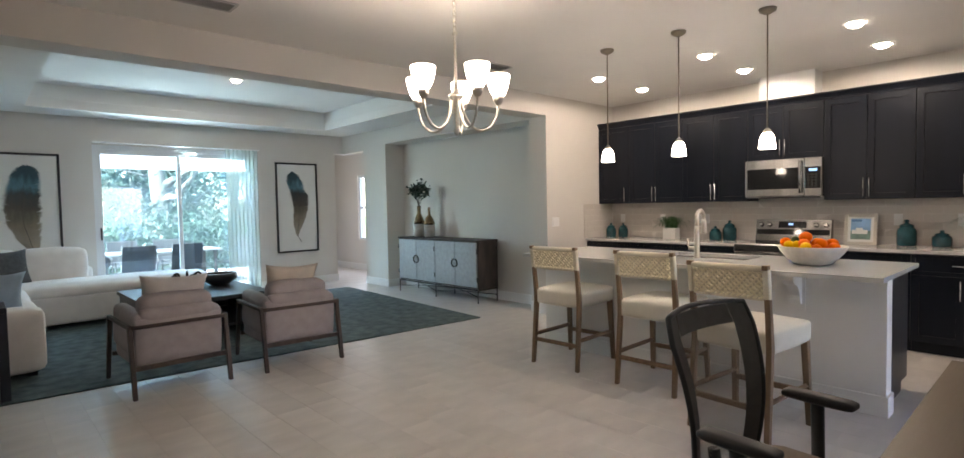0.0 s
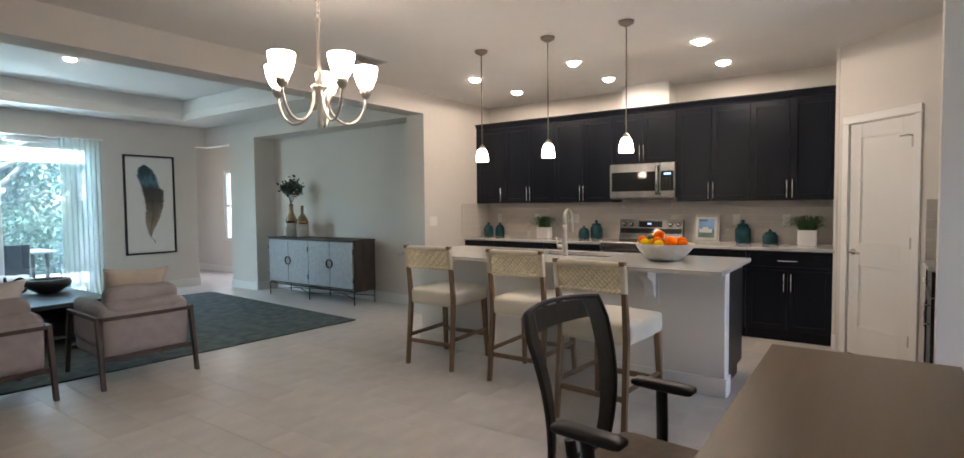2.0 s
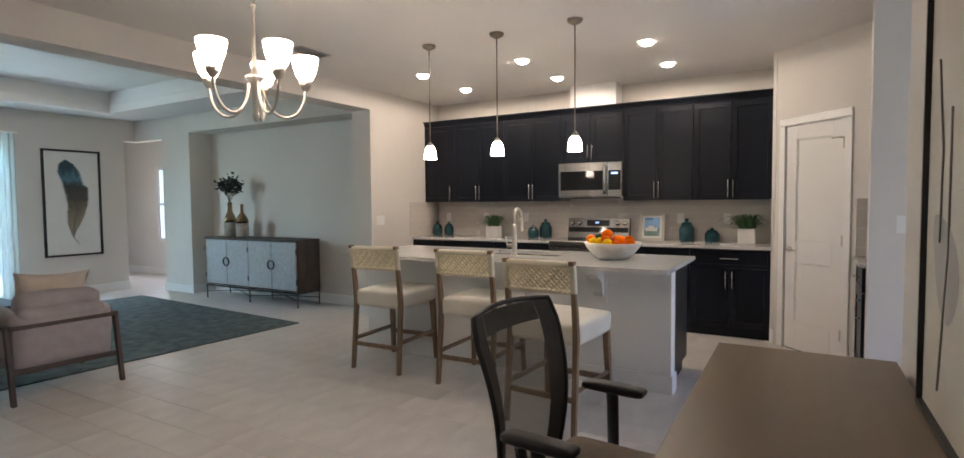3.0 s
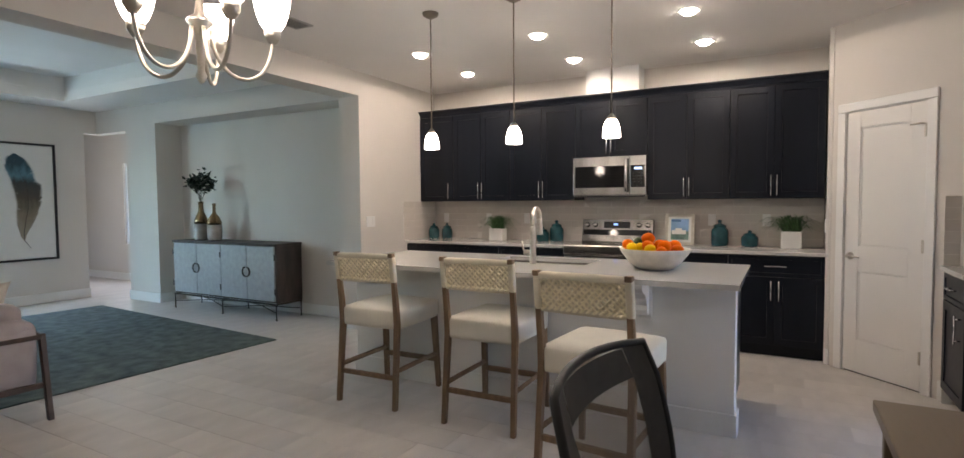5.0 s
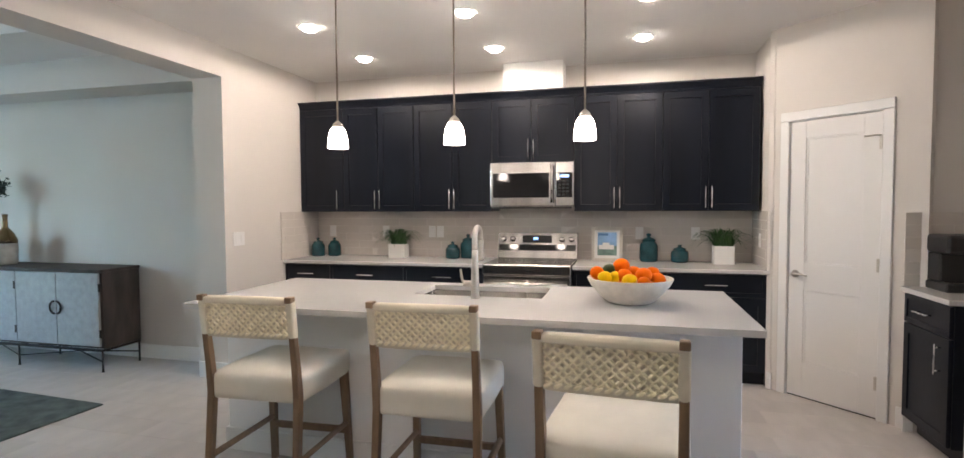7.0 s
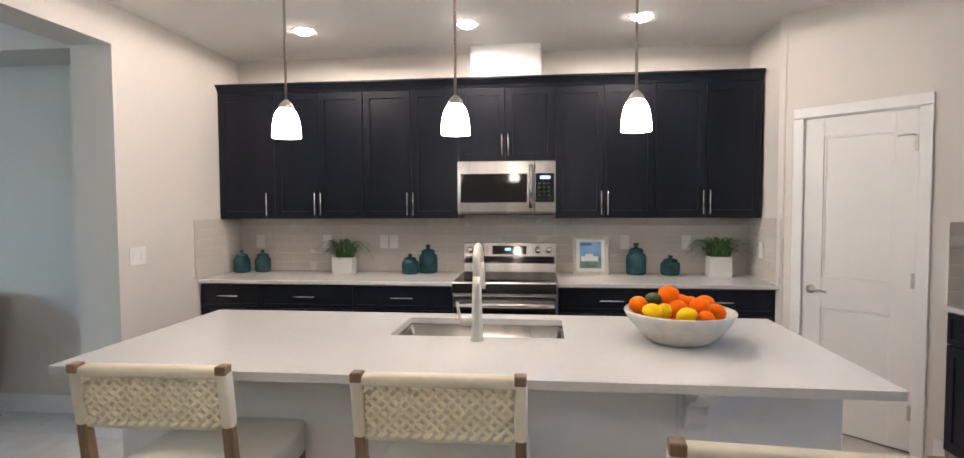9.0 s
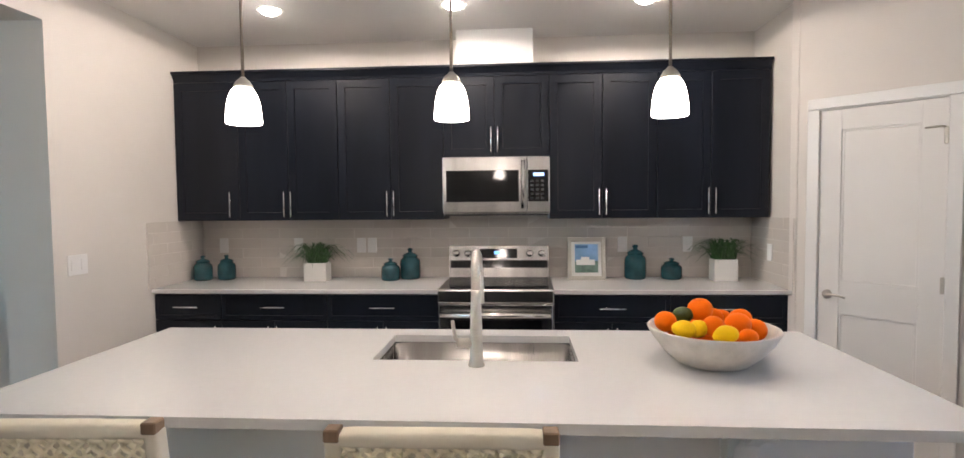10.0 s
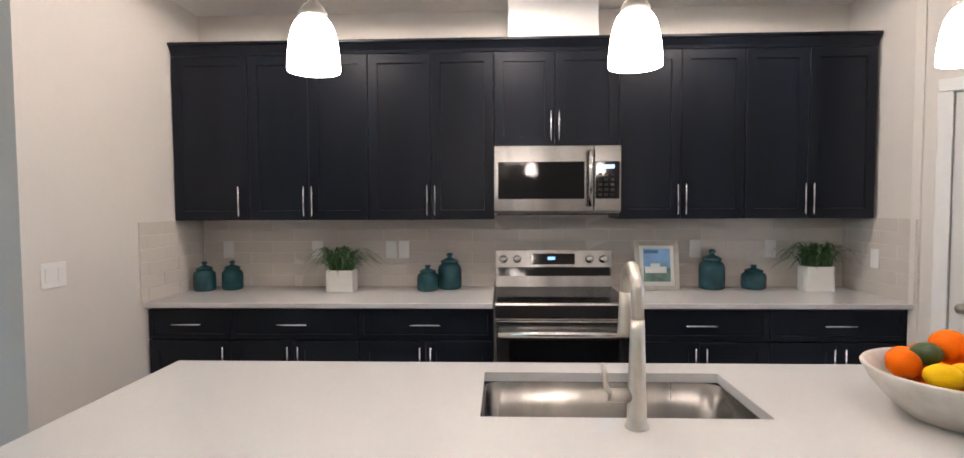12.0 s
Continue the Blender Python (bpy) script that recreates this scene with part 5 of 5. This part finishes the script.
def grass_pot(m, w, d, h, seed, label):
    c = thing("potted_plant", label, "plant", m, "worktop plants")
    bm = bmesh.new()
    box(bm, -d / 2, d / 2, -w / 2, -w / 2 + 0.012, 0, h, 0.002)
    box(bm, -d / 2, d / 2, w / 2 - 0.012, w / 2, 0, h, 0.002)
    box(bm, -d / 2, -d / 2 + 0.012, -w / 2 + 0.012, w / 2 - 0.012, 0, h, 0.002)
    box(bm, d / 2 - 0.012, d / 2, -w / 2 + 0.012, w / 2 - 0.012, 0, h, 0.002)
    box(bm, -d / 2 + 0.012, d / 2 - 0.012, -w / 2 + 0.012, w / 2 - 0.012, 0, h * 0.88)
    part("pot", bm, M_POT, c, "white ceramic pot")
    rnd = random.Random(seed)
    bl = bmesh.new()
    for k in range(190):
        a = rnd.uniform(0, 2 * math.pi)
        reach, up = rnd.uniform(0.06, 0.33), rnd.uniform(0.09, 0.19)
        p0 = Vector((rnd.uniform(-0.5, 0.5) * d * 0.8, rnd.uniform(-0.5, 0.5) * w * 0.8, h * 0.885))
        out = Vector((math.cos(a) * 0.62, math.sin(a), 0)) * reach
        side = Vector((-math.sin(a), math.cos(a), 0)) * rnd.uniform(0.004, 0.0075)
        prev = None
        for j in range(6):
            t = j / 5
            q = p0 + out * t ** 1.2 + Vector((0, 0, up * (1 - (1 - 1.25 * t) ** 2) / 1.0 - 0.35 * reach * t ** 3))
            if q.x > 0.20:
                q.x = 0.20
            wv = side * (1 - t ** 2.2)
            pr = (bl.verts.new(q - wv), bl.verts.new(q + wv))
            if prev:
                bl.faces.new((prev[0], prev[1], pr[1], pr[0]))
            prev = pr
    part("foliage", bl, M_LEAF, c, "arching green grass blades")
    return c


grass_pot(pose(7.04, 4.095, 0.9145), 0.172, 0.115, 0.138, 1, "grassy plant in rectangular white pot")
grass_pot(pose(7.08, 1.11, 0.9145), 0.165, 0.12, 0.155, 2, "grassy plant in square white pot")

pf = thing("photo_frame", "leaning whitewashed wood frame with beach house photo", "photo frame", pose(7.085, 2.085, 0.9145, 0, 9, 0))
w, h = 0.28, 0.315
bm = bmesh.new()
for k in ((-w / 2, -w / 2 + 0.03, 0, h), (w / 2 - 0.03, w / 2, 0, h), (-w / 2 + 0.03, w / 2 - 0.03, h - 0.03, h), (-w / 2 + 0.03, w / 2 - 0.03, 0, 0.03)):
    box(bm, 0, 0.018, k[0], k[1], k[2], k[3], 0.002)
part("frame", bm, M_FRAMEL, pf)
part("mat", bx(0.006, 0.014, -w / 2 + 0.03, w / 2 - 0.03, 0.03, h - 0.03), M_PICW, pf, "white mat")
part("photo_sky", bx(0.004, 0.006, -0.085, 0.085, 0.14, 0.265), material("photo_sky", (0.25, 0.45, 0.72), 0.4, vary=0.2, scale=9), pf, "blue sky")
part("photo_heading", bx(0.003, 0.004, -0.01, 0.08, 0.235, 0.255), material("photo_heading", (0.08, 0.20, 0.42), 0.4), pf)
part("photo_ground", bx(0.004, 0.006, -0.085, 0.085, 0.055, 0.14), material("photo_lawn", (0.16, 0.26, 0.22), 0.4, vary=0.3, scale=20), pf, "green lawn")
part("photo_house", box(bx(0.003, 0.004, -0.06, 0.075, 0.11, 0.15), 0.003, 0.004, -0.02, 0.04, 0.15, 0.17), M_PICW, pf, "white house")

bowl = single("fruit_bowl", lathe([(0, 0), (0.100, 0), (0.120, 0.007), (0.165, 0.045), (0.202, 0.090), (0.222, 0.126), (0.219, 0.132), (0.209, 0.128), (0.188, 0.092), (0.145, 0.055), (0.10, 0.026), (0, 0.022)], 48), M_STONE, "large whitewashed stone bowl full of citrus", "bowl", pose(4.985, 1.902, 0.9145))


def fruit(name, x, y, z, r, mat, label, longer=1.0, seed=0):
    bm = bmesh.new()
    bmesh.ops.create_icosphere(bm, subdivisions=3, radius=r)
    for v in bm.verts:
        k = 1 + 0.025 * noise.noise(v.co * 18 + Vector((seed, 0, 0)))
        v.co = Vector((v.co.x * k, v.co.y * longer * k, v.co.z * 0.95 * k))
        if name == "lemon" and abs(v.co.y) > r * 0.95:
            v.co.y *= 1.08
    for f in bm.faces:
        f.smooth = True
    rnd = random.Random(seed)
    single(name, bm, mat, label, name, pose(4.985 + x, 1.902 + y, 0.9025 + z, rnd.uniform(-25, 25), 0, rnd.uniform(-60, 60)), "fruit in bowl")


fl = "ripe orange in citrus bowl"
for k, (x, y, z, r) in enumerate(((-0.02, 0.167, 0.164, 0.038), (0.0, 0.044, 0.203, 0.043), (-0.09, 0.026, 0.162, 0.038), (0.06, -0.018, 0.160, 0.039), (-0.05, -0.068, 0.162, 0.042), (-0.14, -0.068, 0.137, 0.031), (-0.01, -0.142, 0.134, 0.040),
                                  (0.09, 0.09, 0.142, 0.039), (0.11, -0.07, 0.145, 0.039), (0.05, -0.115, 0.160, 0.038), (0.03, 0.115, 0.135, 0.039), (0.0, 0.0, 0.095, 0.042), (0.07, 0.03, 0.115, 0.040), (-0.03, 0.09, 0.105, 0.040), (-0.03, -0.10, 0.095, 0.040), (0.13, 0.01, 0.140, 0.038))):
    fruit("orange", x, y, z, r, M_ORANGE, fl, 1.06, k)
for k, (x, y, z, r) in enumerate(((-0.09, 0.124, 0.152, 0.033), (-0.085, 0.077, 0.153, 0.031), (-0.135, 0.004, 0.144, 0.034))):
    fruit("lemon", x, y, z, r, M_LEMON, "yellow lemon in citrus bowl", 1.15, 30 + k)
fruit("avocado", -0.01, 0.106, 0.186, 0.030, M_AVO, "dark green avocado on citrus pile", 1.2, 41)

# outlets and switches


def outlet(m, gangs, kind):
    c = thing("wall_outlet" if kind == "o" else "light_switch", "white wall outlet plate" if kind == "o" else "white rocker light switch plate", "outlet" if kind == "o" else "switch", m)
    part("plate", bx(-0.006, 0, -0.036 * gangs, 0.036 * gangs, -0.058, 0.058, 0.002), M_PLATE, c)
    for g in range(gangs):
        y = -0.036 * gangs + 0.036 + g * 0.072
        if kind == "o":
            for z in (-0.02, 0.02):
                part("socket", bx(-0.0075, -0.006, y - 0.016, y + 0.016, z - 0.014, z + 0.014, 0.0006), M_TRIM, c)
        else:
            part("rocker", bx(-0.010, -0.006, y - 0.016, y + 0.016, -0.032, 0.032, 0.0015), M_TRIM, c)


for y in (4.93, 4.32, 3.816, 3.73, 1.80, 1.315):
    outlet(pose(7.2495, y, 1.165), 1, "o")
outlet(pose(6.93, 0.851, 1.13, 0, 0, -90), 1, "o")
outlet(pose(5.99, 5.1095, 1.155, 0, 0, 90), 2, "s")
outlet(pose(5.1795, 0.05, 1.2), 1, "s")
splash("backsplash_range", 4.248, pose(7.256, 0.852, 0.9145))
splash("backsplash_left", 0.665, pose(7.2485, 5.106, 0.9145, 0, 0, 90))
splash("backsplash_right", 0.65, pose(6.60, 0.844, 0.9145, 0, 0, -90))

# coffee corner
cc = thing("base_cabinet", "dark espresso base cabinet under coffee counter", "cabinet", pose(0, 0, 0))
part("body", bx(5.43, 5.938, -0.60, 0.222, 0.10, 0.882), M_CAB, cc)
part("toe_kick", bx(5.43, 5.938, -0.60, 0.16, 0.0, 0.099), M_CAB, cc)
FR = pose(5.685, 0.243, 0, 0, 0, -90)
d = part("drawer", turn(shaker(-0.25, 0.25, 0.70, 0.875, 0, 0.03), FR), M_CAB, cc)
bar_pull(0.16, False, d).matrix_basis = FR @ pose(0, 0, 0.79)
d = part("door", turn(shaker(-0.25, 0.25, 0.105, 0.695, 0), FR), M_CAB, cc)
bar_pull(0.17, True, d).matrix_basis = FR @ pose(0, -0.17, 0.57)
single("worktop", bx(5.405, 5.938, -0.615, 0.265, 0.884, 0.914, 0.004, 2), M_QUARTZ, "white quartz coffee counter worktop", "worktop")
splash("backsplash_coffee", 0.86, pose(5.936, -0.61, 0.9145))
cm = thing("coffee_maker", "black single-serve coffee maker on counter", "coffee maker", pose(5.80, 0.035, 0.9145))
part("base", bx(-0.12, 0.12, -0.11, 0.11, 0, 0.05, 0.01, 2), M_BLACK, cm)
part("column", bx(-0.02, 0.12, -0.10, 0.10, 0.051, 0.22, 0.012, 2), M_BLACK, cm)
part("head", bx(-0.13, 0.12, -0.11, 0.11, 0.221, 0.33, 0.02, 3), M_BLACK, cm)
part("drip_tray", bx(-0.11, -0.03, -0.08, 0.08, 0.0505, 0.058, 0.002), M_STEEL, cm)

# ceiling vents
for x, y in ((4.33, 4.49), (1.72, 4.47)):
    v = thing("ceiling_vent", "grey slatted ceiling air vent", "vent", pose(x, y, CEIL))
    bm = bmesh.new()
    for k in ((-0.18, 0.18, -0.09, -0.072), (-0.18, 0.18, 0.072, 0.09), (-0.18, -0.162, -0.072, 0.072), (0.162, 0.18, -0.072, 0.072)):
        box(bm, *k, -0.008, -0.0005)
    part("frame", bm, M_VENT, v)
    part("backing", bx(-0.162, 0.162, -0.072, 0.072, -0.002, -0.0005), M_BRONZE, v)
    for i in range(7):
        yy = -0.062 + i * 0.0205
        part("slat", turn(bx(-0.162, 0.162, -0.008, 0.008, -0.001, 0.001), pose(0, yy, -0.006, 35)), M_VENT, v)

# curtain at the glass door
bm = bmesh.new()
prev = None
for i in range(61):
    t = i / 60
    x, y = 3.66 + 0.52 * t, 10.135 + 0.022 * math.sin(t * 2 * math.pi * 8) * (0.5 + 0.5 * t)
    pr = (bm.verts.new((x, y, 0.015)), bm.verts.new((x, y, 2.381)))
    if prev:
        bm.faces.new((prev[0], pr[0], pr[1], prev[1])).smooth = True
    prev = pr
cu = thing("sheer_curtain", "pale sheer curtain gathered beside glass door", "curtain", pose(0, 0, 0))
part("fabric", bm, M_SHEER, cu)
part("headrail", bx(1.86, 4.22, 10.125, 10.199, 2.382, 2.405, 0.004), M_TRIM, cu, "white curtain headrail")

# ---- outside ----
structure("ground", bx(-60, 60, 10.37, 90, -0.30, -0.12), M_GRASS, "green lawn behind house", "ground")
structure("ground_front", bx(-60, 60, -60, -3.05, -0.30, -0.12), M_GRASS, "green lawn before house", "ground")
structure("patio", bx(-1.6, 8.0, 10.37, 14.6, -0.119, -0.02), M_CONC, "pale concrete patio slab", "patio")
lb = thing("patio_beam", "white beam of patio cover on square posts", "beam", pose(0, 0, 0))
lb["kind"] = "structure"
part("beam", bx(-1.6, 8.0, 13.9, 14.1, 2.28, 2.65), M_TRIM, lb)
for x in (-1.5, 7.8):
    part("post", bx(x - 0.1, x + 0.1, 13.9, 14.1, -0.02, 2.279), M_TRIM, lb)
# Pale see-through sheet, added so the garden behind looks hazy.
part("haze_sheet", bx(-1.39, 7.69, 13.995, 14.0, -0.019, 2.279), see_through("pale_haze_sheet", (0.30, 0.40, 0.45), 0.94, 0.9), lb, "added thin pale sheet that veils garden in haze")
ot = thing("outdoor_table", "long grey outdoor dining table on patio", "table", pose(3.05, 12.0, -0.019))
part("tabletop", bx(-0.98, 0.98, -0.42, 0.42, 0.66, 0.69, 0.006), material("outdoor_top", (0.22, 0.22, 0.22), 0.4), ot)
for sx in (-1, 1):
    for sy in (-1, 1):
        part("leg", bar((sx * 0.86, sy * 0.34, 0), (sx * 0.86, sy * 0.34, 0.659), 0.05, 0.05), M_OUTD, ot)


def patio_chair(m):
    c = thing("patio_chair", "dark grey metal sling patio chair", "chair", m, "patio chairs")
    for sx in (-1, 1):
        part("frame_side", tube([(sx * 0.25, 0.25, 0), (sx * 0.25, 0.26, 0.56), (sx * 0.25, -0.22, 0.58), (sx * 0.25, -0.24, 0.0)], 0.013, 6), M_OUTD, c)
        part("back_post", tube([(sx * 0.24, -0.18, 0.38), (sx * 0.24, -0.30, 0.86)], 0.012, 6), M_OUTD, c)
    part("seat", bx(-0.24, 0.24, -0.19, 0.24, 0.385, 0.40), M_OUTS, c)
    part("back", turn(bx(-0.235, 0.235, -0.006, 0.006, 0, 0.46), pose(0, -0.19, 0.40, 14)), M_OUTS, c)
    return c


pc = patio_chair(pose(2.55, 11.28, -0.019, 0, 0, 0))
copy_thing(pc, pose(3.25, 11.28, -0.019, 0, 0, 4))
copy_thing(pc, pose(2.65, 12.72, -0.019, 0, 0, 180))
copy_thing(pc, pose(3.40, 12.72, -0.019, 0, 0, 176))
copy_thing(pc, pose(4.35, 12.0, -0.019, 0, 0, 95))


def tree(x, y, h, r, n, seed, trunk=0.13, name="tree", label="leafy green garden tree"):
    t = thing(name, label, name, pose(x, y, -0.12), "garden trees")
    rnd = random.Random(seed)
    tr = tube([(0, 0, 0), (0.1 * rnd.uniform(-1, 1), 0.1, h * 0.3), (0.3 * rnd.uniform(-1, 1), 0, h * 0.6), (0.2, 0, h * 0.85)], trunk, 10, None, trunk * 0.35)
    for k in range(7):
        a = rnd.uniform(0, 6.28)
        z = h * rnd.uniform(0.3, 0.7)
        tube([(0, 0, z), (r * 0.4 * math.cos(a), r * 0.4 * math.sin(a), z + 0.3), (r * 0.8 * math.cos(a), r * 0.8 * math.sin(a), z + rnd.uniform(0.3, 0.9))], trunk * 0.35, 6, tr, 0.02)
    part("trunk", tr, M_BARK, t)
    vs, fs = [], []
    clumps = [(rnd.uniform(0, 6.28), r * math.sqrt(rnd.random()), rnd.uniform(0.08, 1.0)) for _ in range(38)]
    for k in range(n):
        a, q, zz = clumps[rnd.randrange(len(clumps))]
        c = Vector((q * math.cos(a), q * math.sin(a), h * zz)) + Vector((rnd.gauss(0, 0.28), rnd.gauss(0, 0.28), rnd.gauss(0, 0.24)))
        c.z = max(c.z, 0.1)
        d = Vector((rnd.uniform(-1, 1), rnd.uniform(-1, 1), rnd.uniform(-1, 1))).normalized()
        u = d.cross(Vector((0.3, 0.2, 1))).normalized()
        s = rnd.uniform(0.03, 0.075) * (1.9 if y > 20 else 1.0)
        b = len(vs)
        vs += [c, c + d * s + u * s * 0.5, c + d * s * 2.1, c + d * s - u * s * 0.5]
        fs.append((b, b + 1, b + 2, b + 3))
    me = bpy.data.meshes.new("crown")
    me.from_pydata(vs, [], fs)
    me.materials.append(M_HEDGE)
    o = new("crown", me)
    o.parent = t
    return t


for k, (x, y, h, r, n) in enumerate(((0.6, 17.0, 4.2, 1.5, 7000), (2.6, 18.5, 5.0, 1.7, 8000), (4.6, 17.2, 4.4, 1.6, 8000), (6.6, 18.2, 5.2, 1.8, 7000), (-1.6, 18.2, 5.0, 1.8, 5000), (8.8, 19, 5.4, 2.0, 5000), (3.4, 21.5, 5.6, 2.4, 8000), (0.2, 22, 5.4, 2.4, 6000), (6.4, 22.5, 5.4, 2.4, 6000))):
    tree(x, y, h, r, n, k)
for k, (x, y) in enumerate(((1.2, 15.6), (2.6, 15.9), (4.0, 15.5), (5.4, 15.8), (6.8, 15.6))):
    tree(x, y, 1.3, 0.65, 2600, 50 + k, 0.05, "shrub", "low green garden shrub")
tree(4.1, 16.3, 5.6, 1.5, 3000, 77, 0.34)

# ---- floor planks ----
PW, PL = 0.228, 1.205
plank = bpy.data.meshes.new("tile")
t = bx(0.0007, PW - 0.0007, 0.0007, PL - 0.0007, -0.0055, 0.0, 0.0005)
t.to_mesh(plank)
t.free()
plank.materials.append(M_TILE)
floor_ob = bpy.data.objects["floor"]
rnd = random.Random(11)
near_count = 0
rest = bmesh.new()
col = 0
x = -1.66
while x < 8.1:
    y = -3.0 - rnd.random() * PL
    while y < 14.0:
        inside = 0.3 < x < 6.75 and 0.2 < y + PL / 2 < 8.4
        if inside and near_count < 300:
            o = new("tile", plank)
            o.parent = floor_ob
            o.matrix_basis = pose(x, y, 0.0)
            near_count += 1
        elif x + PW / 2 < 7.3:
            box(rest, x + 0.001, x + PW - 0.001, y + 0.001, y + PL - 0.001, -0.0055, -0.0005)
        y += PL
    x += PW
far_tiles = part("tiles", rest, M_TILE, floor_ob)
far_tiles["kind"] = "stuff"
